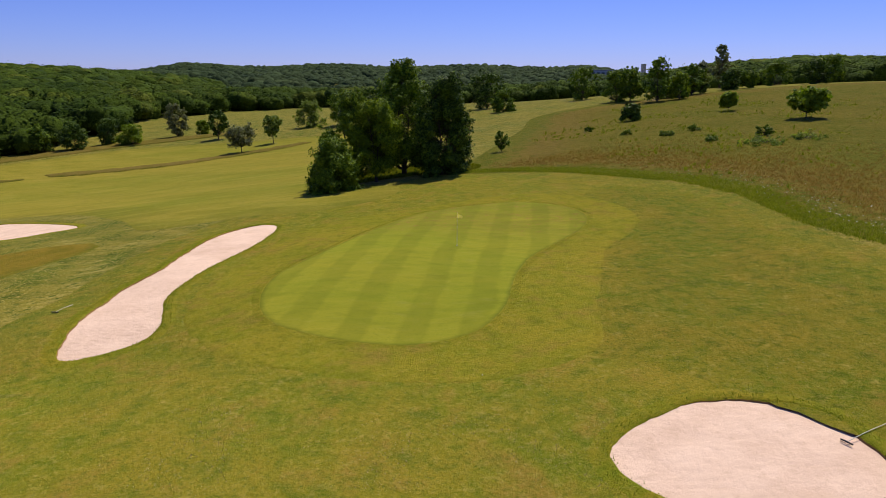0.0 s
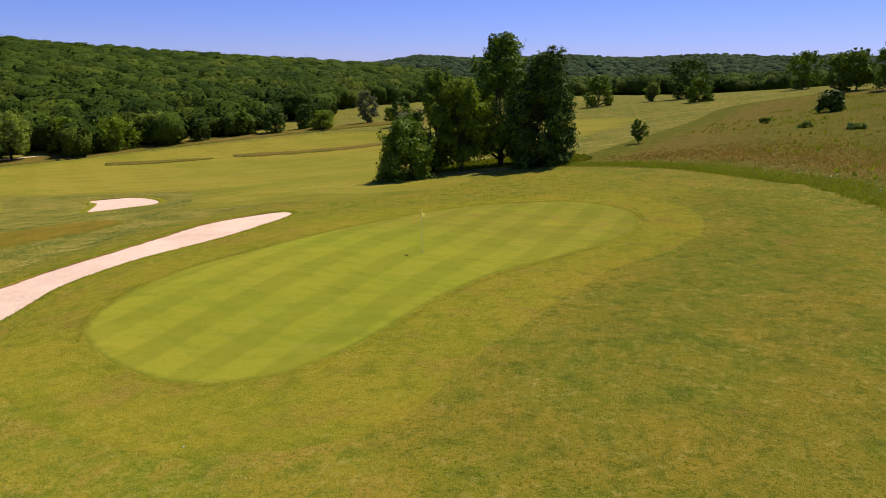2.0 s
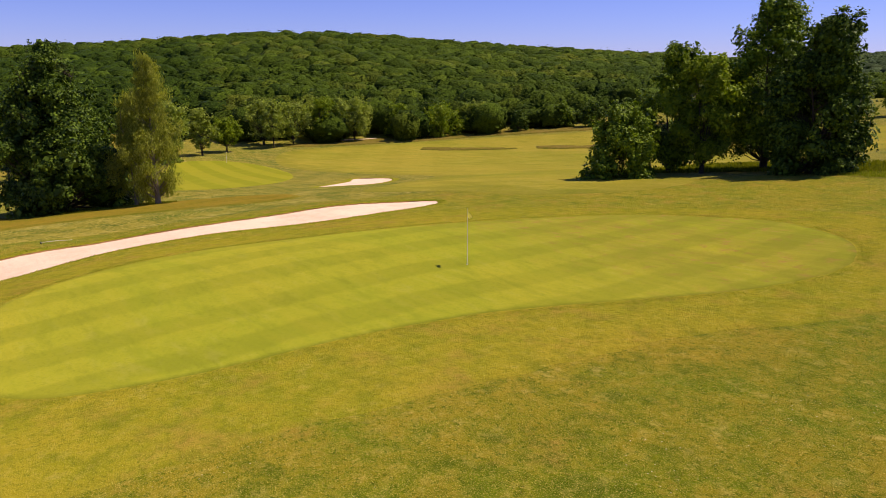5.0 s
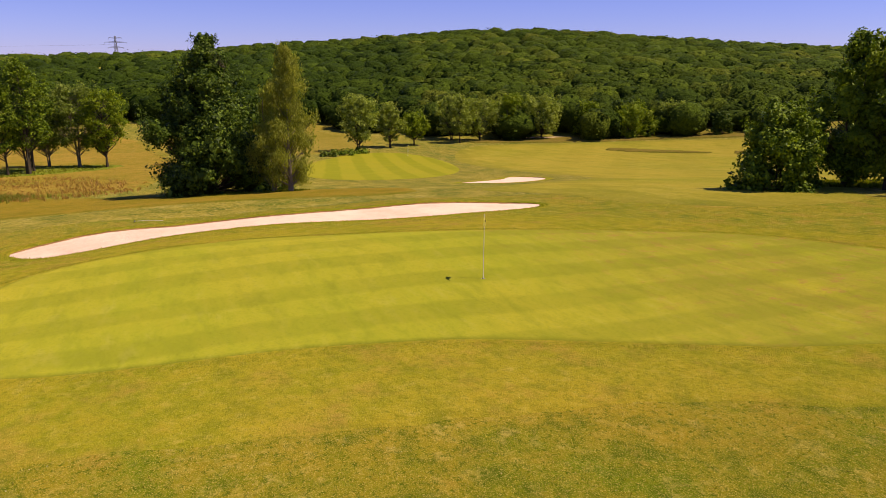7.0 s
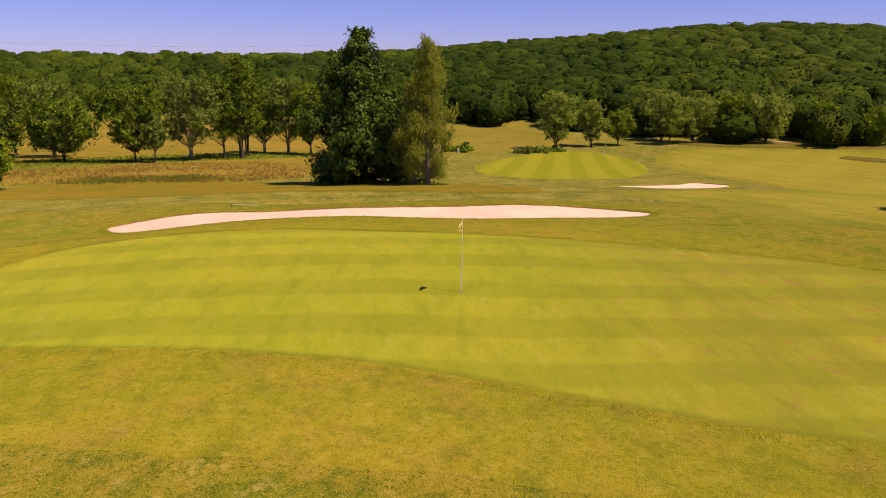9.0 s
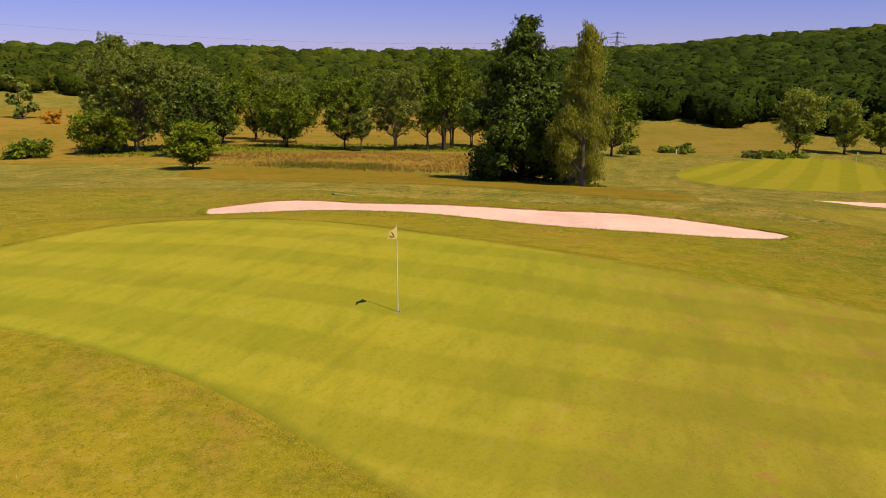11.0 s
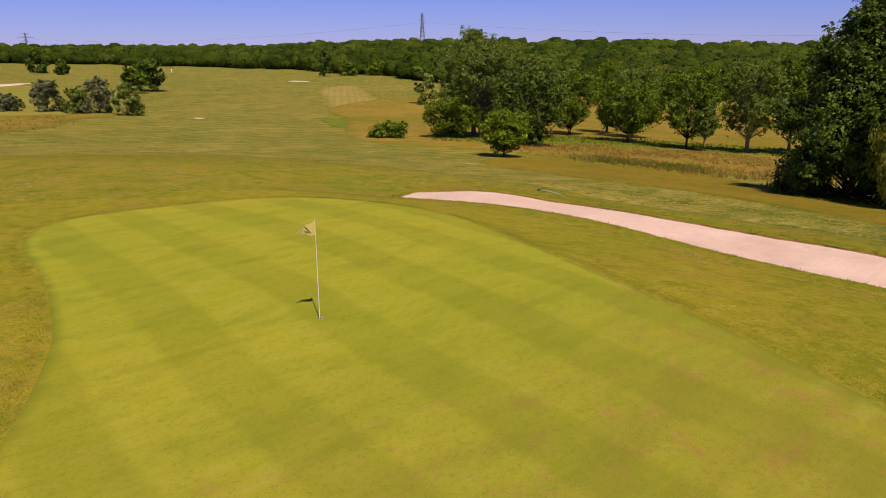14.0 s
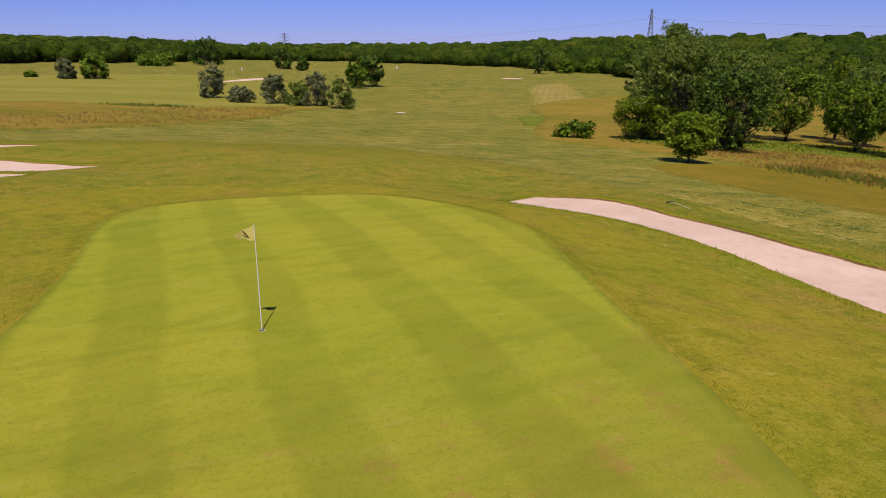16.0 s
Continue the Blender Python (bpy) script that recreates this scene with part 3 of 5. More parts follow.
def tree(name, x, y, height, radius, shape="round", clear=None, leaf=None, wood=None, count=5000, size=0.3, masses=22, seed=0, stems=1, label="", group="", droop=0.0, core=0.62, lean=0.0, category="tree", shell=0.62, feather=1.25, inner=16):
    """A tree or bush: a tapered trunk with limbs, and a crown of many small leaf sprays."""
    rng = np.random.default_rng(seed + 11)
    clear = height * 0.2 if clear is None else clear
    ob = empty(name, x, y, zat(x, y) - 0.02, float(rng.random() * 360))
    blobs = crown_blobs(rng, shape, height, radius, clear, masses)
    pieces = []
    girth = max(0.035, height * 0.0125) / math.sqrt(stems)
    for s in range(stems):
        a = s / stems * 2 * math.pi + 0.4
        spread = (0.0 if stems == 1 else radius * 0.35)
        top = np.array([math.cos(a) * spread + lean, math.sin(a) * spread, height * 0.86])
        foot = np.array([math.cos(a) * girth * 1.6, math.sin(a) * girth * 1.6, -0.25]) if stems > 1 else np.array([0, 0, -0.25])
        ks = np.linspace(0, 1, 7)
        wob = rng.normal(size=(7, 3)) * np.array([1, 1, 0]) * height * 0.012
        line = foot + (top - foot) * ks[:, None] + wob * ks[:, None]
        line[:, :2] = foot[:2] + (line[:, :2] - foot[:2]) * (ks[:, None] ** 0.8)
        pieces.append(tube(line, girth * (1.25 - 1.1 * ks) * np.where(ks < 0.05, 1.5, 1.0), 8))
        for i, (bx, by, bz, br, _) in enumerate(blobs):
            if i % stems != s:
                continue
            start = max(clear * 0.55, 0.35, bz - math.hypot(bx, by) * 0.9 - 0.4)
            k = np.clip((start - foot[2]) / (top[2] - foot[2]), 0.03, 0.92)
            p0 = np.array([np.interp(k, ks, line[:, c]) for c in range(3)])
            end = np.array([bx, by, bz])
            mid = (p0 + end) / 2 + np.array([0, 0, -0.08 * np.linalg.norm(end - p0)])
            r0 = girth * (1.25 - 1.1 * k) * 0.5
            r0 *= 0.45 if droop else 1.0
            pieces.append(tube([p0, mid, end], [r0, r0 * 0.65, r0 * 0.2], 4))
    v, f = joined(pieces)
    part("trunk", mesh_of("trunk", v, f, wood or bark), ob)
    v, f = leaves(rng, blobs, count, size, droop, core, shell, feather, inner)
    part("crown", mesh_of("crown", v, f, leaf or leaf_oak, False), ob)
    return tagged(ob, label, category, group)


# ---- ground, green and bunkers ----
GREEN = rounded([(-2.3, -16.1), (1.0, -15.2), (2.6, -12.6), (3.3, -9.0), (3.7, -5.8), (4.7, -2.2), (6.5, 1.6), (8.6, 5.6), (9.5, 10.0), (8.1, 13.9), (4.5, 16.2), (1.0, 15.5),
                 (-2.7, 13.2), (-5.1, 8.7), (-6.8, 3.4), (-8.4, -1.4), (-9.9, -5.9), (-9.5, -10.6), (-7.3, -14.3)], 0.15)
BUNKERS = {
    "long": [(-16.4, -15.9), (-15.0, -15.2), (-13.9, -14.2), (-13.7, -13.2), (-13.9, -12.0), (-14.5, -10.5), (-15.1, -9.0), (-15.4, -7.3), (-15.35, -5.3), (-15.2, -3.0), (-15.1, -1.3), (-14.9, 0.2), (-14.6, 1.9), (-14.3, 4.0), (-14.2, 6.5),
             (-14.4, 9.0), (-15.0, 10.8), (-16.2, 11.6), (-17.5, 11.0), (-18.2, 9.0), (-18.4, 6.0), (-18.5, 3.0), (-18.5, 0.4), (-18.3, -1.6), (-18.2, -3.2), (-18.5, -5.0), (-18.75, -6.8), (-18.6, -8.5), (-18.5, -10.2), (-18.3, -11.7), (-18.0, -13.2), (-17.6, -14.6), (-17.1, -15.7)],
    "round": [(5.6, -25.2), (5.7, -24.4), (6.2, -23.7), (6.8, -23.15), (7.7, -22.5), (8.5, -22.0), (9.5, -21.8), (10.5, -21.8), (11.4, -22.05), (12.2, -22.4), (12.8, -23.1), (13.1, -24.5), (13.2, -26.3), (11.5, -27.4), (9.0, -27.5), (7.2, -27.0), (6.1, -26.2)],
    "back": [(1.5, -29.3), (2.6, -28.6), (4.4, -28.0), (6.0, -28.4), (7.2, -29.2), (9.0, -30.4), (10.4, -32.2), (9.6, -35.0), (7.8, -35.3), (6.3, -34.2), (4.8, -33.0), (3.6, -31.2)],
    "rear": [(5.6, -43.5), (8.4, -42.0), (12.0, -42.0), (14.0, -43.5), (12.0, -46.5), (9.2, -47.2), (7.0, -46.0)],
    "valley": [(-43.8, 18.4), (-41.6, 18.4), (-39.8, 19.4), (-37.6, 20.9), (-42.2, 26.0), (-51, 33), (-57, 36), (-61.5, 35.4), (-60, 32.8), (-55, 29.4), (-50.5, 25), (-47.5, 21.8), (-45.7, 20)],
}
BUNKERS = {k: rounded(v, 0.2) for k, v in BUNKERS.items()}


def spread(lo, hi, step, far, growth=1.085):
    mid = np.arange(lo, hi, step)
    out, s = [], step
    while (out[-1] if out else 0) < far:
        s *= growth
        out.append((out[-1] if out else 0) + s)
    out = np.array(out)
    return np.concatenate([lo - out[::-1], mid, mid[-1] + out])


def build_ground():
    xs, ys = spread(-32, 30, 0.4, 3000), spread(-50, 45, 0.4, 3000)
    gx, gy = np.meshgrid(xs, ys)
    z = land(gx, gy)
    for poly in BUNKERS.values():
        lo, hi = poly.min(0) - 1, poly.max(0) + 1
        near = (gx > lo[0]) & (gx < hi[0]) & (gy > lo[1]) & (gy < hi[1])
        px, py = gx[near], gy[near]
        z[near] -= np.where(inside(poly, px, py), 1.0, 0.0)
    n, m = len(xs), len(ys)
    i, j = np.meshgrid(np.arange(n - 1), np.arange(m - 1))
    f = np.stack([j * n + i, j * n + i + 1, (j + 1) * n + i + 1, (j + 1) * n + i], -1).reshape(-1, 4)
    me = mesh_of("ground", np.stack([gx, gy, z], -1).reshape(-1, 3), f, fairway_grass)
    return tagged(new("ground", me), "rolling golf course ground of mown yellowish green grass", "ground", kind="structure")


ground = build_ground()


def bunker(key, label, high, depth=0.05, cell=0.35):
    """A sand bunker: a hollow of sand under a ragged grass lip with a strip of bare soil; the lip is highest on the side that faces high."""
    poly = BUNKERS[key]
    mid = poly.mean(0)
    rag = np.array([0.10 * noise.noise((x * 1.3, y * 1.3, 1)) + 0.05 * noise.noise((x * 4, y * 4, 5)) for x, y in poly])
    rim = outward(poly, rag)
    ob = empty("bunker", mid[0], mid[1])
    v, f = filled(rim, cell)
    out = outward(rim, 1.0) - rim
    steep = np.clip(out @ np.array(high) + 0.1, 0, 1)
    lip = 0.02 + 0.07 * steep
    d = reach(rim[::3], v[:, 0], v[:, 1])
    near = np.array([lip[np.argmin((rim[:, 0] - x) ** 2 + (rim[:, 1] - y) ** 2)] for x, y in v])
    k = np.clip(d / 1.4, 0, 1) ** 0.7
    dip = near * (1 - k) + depth * k
    wave = np.array([0.03 * noise.noise((x * 1.1, y * 1.1, 2)) + 0.012 * noise.noise((x * 4, y * 4, 8)) for x, y in v])
    base = ob.matrix_world.translation
    part("sand", mesh_of("sand", np.c_[v, land(v[:, 0], v[:, 1]) - dip + wave * np.clip(d * 3, 0, 1)] - np.array(base), f, sand), ob)
    rings, n = [], len(rim)
    tuft = np.array([0.02 * noise.noise((x * 3, y * 3, 4)) for x, y in poly])
    for off, up in ((0.75, 0.004), (0.42, 0.022), (0.15, 0.03), (0.0, 0.025), (-0.05, -0.02)):
        p = outward(rim, off + tuft * 1.5)
        rings.append(np.c_[p, land(p[:, 0], p[:, 1]) + up + (tuft if 0 < off < 0.7 else 0)])
    i = np.arange(n)
    f = np.concatenate([np.stack([k * n + i, k * n + (i + 1) % n, (k + 1) * n + (i + 1) % n, (k + 1) * n + i], -1) for k in range(len(rings) - 1)])
    part("grass_lip", mesh_of("grass_lip", np.concatenate(rings) - np.array(base), f, lip_grass), ob, "ragged grass lip")
    steep = steep * np.array([0.55 + 0.45 * max(-1, min(1, 2 * noise.noise((x * 1.7, y * 1.7, 6)))) for x, y in poly])
    p0, p1, p2 = outward(rim, -0.045), outward(rim, -0.047 - 0.03 * steep + tuft * steep), outward(rim, -0.05 - 0.09 * steep + tuft * 2 * steep)
    rings = [np.c_[p0, land(p0[:, 0], p0[:, 1]) - 0.03 + 0.015 * steep], np.c_[p1, land(p1[:, 0], p1[:, 1]) - 0.05 - 0.04 * steep], np.c_[p2, land(p2[:, 0], p2[:, 1]) - lip - 0.04]]
    f = np.concatenate([np.stack([k * n + i, k * n + (i + 1) % n, (k + 1) * n + (i + 1) % n, (k + 1) * n + i], -1) for k in range(2)])
    part("soil_edge", mesh_of("soil_edge", np.concatenate(rings) - np.array(base), f, soil), ob, "strip of bare brown soil")
    return tagged(ob, label, "sand bunker", "sand bunkers round the greens")


bunker("long", "long curved bunker of pale pink sand beside the green", (-1, 0))
bunker("round", "large rounded bunker of pale pink raked sand", (0.8, 0.6))
bunker("back", "pale pink sand bunker behind the green", (0, -1))
bunker("rear", "small pale sand bunker in the mown grass", (0, -1))
bunker("valley", "pinkish sand bunker below the second green", (-0.8, 0.6), cell=0.6)

SURROUND = rounded([(-22, -52), (0, -56), (26, -50), (38, -24), (25.0, -2), (23.6, 8), (22.0, 17), (17, 24.5), (10, 31), (-1.5, 36), (-12, 24), (-20, 17), (-22.5, 4), (-22, -14), (-24, -30)], 0.6)


def cut_patch(name, poly, mat, lift, cell, label, holes=()):
    """A patch with openings left for the bunkers that it surrounds."""
    v, f = filled(poly, cell)
    c = v[f].mean(1)
    keep = np.ones(len(f), bool)
    for key in holes:
        h = outward(BUNKERS[key], 0.35)
        keep &= ~inside(h, c[:, 0], c[:, 1])
    edge = reach(poly, v[:, 0], v[:, 1])
    me = mesh_of(name, np.c_[v, land(v[:, 0], v[:, 1]) + np.where(edge < 0.05, -0.03, lift)], f[keep], mat)
    with_inset(me, poly, v)
    return tagged(new(name, me), label, "ground", kind="structure")


cut_patch("rough", SURROUND, rough_grass, 0.012, 0.3, "coarse uneven rough grass with dry patches and pale clover", ("long", "round", "back", "rear"))
APRON = rounded([(-3, -19.6), (2.5, -19.6), (6.4, -17.3), (7.2, -13), (7.6, -9), (8.2, -6.5), (9.5, -0.2), (11.5, 3.1), (13.0, 7.3), (13.1, 10.6), (11.6, 15.6), (7.2, 19.6), (2.3, 19.2), (-3, 15.6),
                 (-8.5, 11.5), (-12.2, 8), (-13.0, 3), (-13.6, -2), (-13.9, -7), (-12.6, -12.2), (-9.2, -17)], 0.15)
patch("rough_east", rounded([(9.5, -20.5), (5.5, -17), (5.5, -12), (6.5, -6.5), (8, -0.2), (9.5, 3), (11, 8), (11, 12), (10, 17), (14, 22), (19.5, 16), (21, 6), (22, -4), (25, -12), (28, -24), (22, -29), (15.5, -26)], 0.3), east_rough_grass, 0.017, 0.4, "darker uneven rough grass with brown patches beside the apron", 0.6)
patch("apron", APRON, apron_grass, 0.022, 0.5, "closely mown olive apron round the putting green", 0.3)
patch("putting_green", GREEN, green_grass, 0.03, 0.5, "smooth striped yellow-green putting green", 0.07)

# ---- stretches of other grass ----
patch("dry_fairway", rounded([(-27, 13), (-20, 15.5), (-13, 16), (-8, 20), (-7, 27), (-13, 34), (-16, 46), (-12, 64), (-6, 90), (-4, 120), (-30, 140), (-60, 145), (-95, 145), (-125, 118), (-140, 90), (-142, 66), (-110, 48), (-75, 44), (-52, 40), (-34, 22)], 1.5), dry_fairway_grass, 0.03, 1.6, "sun-dried golden fairway on the western slope")
patch("meadow_east", rounded([(-1.8, 35.6), (10.1, 31.2), (14.3, 27.1), (19.5, 22.5), (22.8, 15.0), (23.3, 5.5), (25.6, -1.2), (31, -12), (42, -26), (80, -40), (120, 20), (130, 90), (110, 150), (62, 148),
                              (35.6, 141), (13.8, 124), (8.0, 92), (2.5, 64), (-0.8, 45)], 1.0), meadow_grass, 0.05, 2.0, "tall reddish brown meadow grass on a gentle slope")
patch("meadow_west", rounded([(-50, -62), (-54, -51), (-56, -37), (-57.5, -24), (-60, -12), (-78, -8), (-104, -3), (-140, -6), (-190, -16), (-212, -60), (-205, -130), (-165, -175), (-128, -165), (-96, -141),
                              (-80, -111), (-66, -92), (-54, -74)], 1.5), straw_meadow, 0.16, 1.6, "tall straw-brown meadow grass under the tree row")
patch("meadow_south", rounded([(14, -70.5), (0.7, -78.8), (-9.5, -87.9), (-22.2, -102.2), (-29.4, -117.7), (-37, -126), (-44, -136), (-36, -134), (-22.6, -127.4), (-4.4, -121.5), (6.9, -127.7), (16.5, -124), (50, -115), (90, -95), (50, -72)], 1.0), straw_meadow, 0.16, 1.6,
      "tall reddish brown meadow grass beside the fairway")
patch("pale_field", rounded([(17, -127), (6.9, -130), (-4.4, -124.5), (-22.6, -130.5), (-40, -146), (-38, -180), (-56, -228), (-30, -285), (20, -280), (70, -230), (95, -140)], 1.5), pale_field, 0.1, 3.0, "pale dry green field on the southern slope")
patch("lush_row", rounded([(-76, -73), (-63, -64), (-68, -54), (-84, -39), (-98, -20), (-112, -13), (-116, -24), (-100, -48), (-86, -64)], 1.0), lush_turf, 0.2, 1.6, "lush green grass in the shade of the tree row", 1.2)
patch("lush_patch", rounded([(-77, -114), (-84, -108), (-78, -98), (-68, -89), (-64, -92), (-70, -104)], 1.0), lush_turf, 0.12, 1.2, "patch of lush green grass at the meadow's corner", 0.8)
patch("stubble", rounded([(-95, -138), (-101, -131), (-114, -140), (-135, -170), (-166, -224), (-152, -222), (-138, -209), (-118, -175)], 1.5), stubble_straw, 0.10, 2.0, "patch of dry mown stubble on the fairway")
patch("long_strip_near", rounded([(-28, 7.5), (-33.5, 9.0), (-40, 4.5), (-47, -9), (-57, -22), (-55, -36), (-45, -38), (-38, -29), (-33, -12), (-29.5, 0)], 0.8), strip_grass, 0.08, 0.8, "strip of uncut brownish grass in a hollow", 0.6)
patch("long_strip_mid", rounded([(-122, 93), (-112, 97), (-101, 102), (-97, 100.5), (-106, 94), (-117, 90)], 0.8), verge_grass, 0.24, 1.0, "strip of uncut brown grass across the fairway", 1.6)
patch("long_strip_far", rounded([(-94, 108), (-75, 112), (-58, 120), (-44, 130), (-42, 126), (-56, 114), (-74, 106), (-92, 103)], 0.8), verge_grass, 0.24, 1.0, "strip of uncut brown grass between fairways", 1.6)
patch("wood_verge", rounded([(-150, 72), (-138, 98), (-124, 124), (-98, 150), (-72, 166), (-75, 172), (-104, 158), (-132, 132), (-146, 106), (-156, 76)], 1.5), verge_grass, 0.3, 2.0, "verge of brownish-coloured tall grass along the wood")
patch("hill_field", rounded([(62, 152), (112, 155), (150, 150), (190, 200), (150, 260), (90, 255), (66, 200)], 2.0), pale_field, 0.10, 4.0, "mown pale green field on the rise")
patch("hay_slope", rounded([(-150, -8), (-195, 0), (-210, 48), (-160, 46), (-138, 28), (-118, 6)], 2.0), hay_field, 0.06, 2.5, "dry straw-coloured field below the wooded hill")
MOWN_EDGE = np.array([(-15.5, -19.0), (-19.8, -19.0), (-23.8, -16.6), (-25.6, -12.8), (-26.2, -7.5), (-27.0, -3.2), (-28.2, 1.0), (-28.6, 6.5), (-27.6, 11.0)])
patch("dry_clippings", rounded(np.concatenate([MOWN_EDGE, (MOWN_EDGE - (0.4, 0.2))[::-1]]), 0.3), clippings, 0.03, 0.4, "ragged line of pale dry grass clippings", 0.45)
a = np.arange(0, 2 * math.pi, 0.06)
FAR_GREEN = np.stack([-98 + 39 * np.cos(a) * -0.94 + 13.5 * np.sin(a) * 0.33, 28 + 39 * np.cos(a) * 0.33 + 13.5 * np.sin(a) * 0.94], 1)
patch("second_green", FAR_GREEN, far_green_grass, 0.05, 1.2, "striped pale putting green in the valley")


def sand_patch(poly, label, lift=0.12):
    v, f = filled(rounded(poly, 0.8), 1.2)
    mid = v.mean(0)
    z = land(v[:, 0], v[:, 1]) + lift
    ob = empty("bunker", mid[0], mid[1])
    part("sand", mesh_of("sand", np.c_[v, z] - np.array(ob.matrix_world.translation), f, sand), ob)
    return tagged(ob, label, "sand bunker", "sand bunkers round the greens")


sand_patch([(-34, -231), (-42, -236), (-52, -247), (-58, -258), (-50, -254), (-41, -243)], "long pale sand bunker on the far slope")
sand_patch([(-155, -253), (-160, -251), (-164, -255), (-160, -259), (-155, -257)], "small pale sand bunker on the far fairway")
sand_patch([(-51.0, -118), (-52.6, -118.3), (-52.9, -120.2), (-51.3, -120.4)], "small pale sand bunker at the foot of the fairway")


def gravel_track(line, wide, label):
    """A pale track laid along a line of points."""
    p = np.array(line, float)
    t = np.gradient(p, axis=0)
    side = np.stack([-t[:, 1], t[:, 0]], 1) / np.linalg.norm(t, axis=1)[:, None] * wide / 2
    v, f = filled(rounded(np.concatenate([p + side, (p - side)[::-1]]), 1.0), 1.5)
    return tagged(new("gravel_track", mesh_of("gravel_track", np.c_[v, land(v[:, 0], v[:, 1]) + 0.15], f, sand)), label, "track", kind="structure")


gravel_track([(-256, -96), (-250, -88), (-243, -77), (-235, -65), (-230, -57)], 3.5, "pale gravel track beyond the tree row")
gravel_track([(-157, 83), (-154, 89), (-150, 96), (-146, 102)], 2.6, "pale gravel track under the trees of the wood")


# ---- far woods ----
def wood_crown(seed, fine, count, size, low, rough=1.0):
    """One forest crown: a lumpy head of foliage, open below the height low, with loose leaf sprays all over it."""
    rng = np.random.default_rng(seed)
    bm = bmesh.new()
    bmesh.ops.create_icosphere(bm, subdivisions=fine, radius=1.0)
    bmesh.ops.delete(bm, geom=[face for face in bm.faces if face.calc_center_median().z < low], context="FACES")
    bmesh.ops.delete(bm, geom=[v for v in bm.verts if not v.link_faces], context="VERTS")
    bm.verts.index_update()
    d = np.array([v.co[:] for v in bm.verts])
    f = np.array([[v.index for v in face.verts] for face in bm.faces])
    bm.free()

    def lumps(d):
        return np.array([1.0 + 0.28 * rough * noise.noise((p[0] * 2.3 + seed, p[1] * 2.3, p[2] * 2.3)) + 0.26 * rough * noise.noise((p[0] * 5.2, p[1] * 5.2 + seed, p[2] * 5.2)) for p in d])
    form = np.array([4.3, 4.3, 5.0])
    v = d * lumps(d)[:, None] * form * 0.97 + np.array([0, 0, 5.1])
    t = rng.normal(size=(count * 3, 3))
    t /= np.linalg.norm(t, axis=1)[:, None]
    t = t[t[:, 2] > low][:count]
    at = t * (lumps(t) * rng.uniform(0.92, 1.05, len(t)))[:, None] * form + np.array([0, 0, 5.1])
    nrm = 1.5 * t + 0.4 * rng.normal(size=t.shape) + np.array([0, 0, 0.35])
    nrm /= np.linalg.norm(nrm, axis=1)[:, None]
    a = np.cross(nrm, rng.normal(size=t.shape))
    a /= np.linalg.norm(a, axis=1)[:, None]
    c = np.cross(nrm, a)
    s = (size * rng.uniform(0.5, 1.25, len(t)))[:, None]
    w = np.stack([at - a * s * 0.6, at + c * s * 0.5 - nrm * s * 0.15, at + a * s * 0.6, at - c * s * 0.5 - nrm * s * 0.15], 1).reshape(-1, 3)
    return np.concatenate([v, w]), f, np.arange(4 * len(t)).reshape(-1, 4) + len(v)


def planted(rng, places, name, mat, label):
    """Many crowns joined into one wood; places are (x, y, template, width, height, tone)."""
    vs, fs, qs, tones, n = [], [], [], [], 0
    for px, py, (v, f, q), s, h, tone in places:
        t = rng.random() * 6.28
        c, w = math.cos(t) * s, math.sin(t) * s
        vs.append(np.stack([v[:, 0] * c - v[:, 1] * w + px, v[:, 0] * w + v[:, 1] * c + py, v[:, 2] * h + zat(px, py) - 0.5], 1))
        fs.append(f + n)
        qs.append(q + n)
        tones.append(np.full(len(v), tone, np.float32))
        n += len(v)
    me = mesh_of(name, np.concatenate(vs), [np.concatenate(fs), np.concatenate(qs)], mat)
    me.attributes.new("tone", "FLOAT", "POINT").data.foreach_set("value", np.concatenate(tones))
    return tagged(new(name, me), label, "woodland", kind="stuff")


def cells(rng, hi, cell):
    g = np.arange(-hi, hi, cell)
    x, y = np.meshgrid(g, g)
    x = (x + rng.uniform(-0.45, 0.45, x.shape) * cell).ravel()
    y = (y + rng.uniform(-0.45, 0.45, y.shape) * cell).ravel()
    return x, y, np.hypot(x, y), np.degrees(np.arctan2(-x, y)) % 360


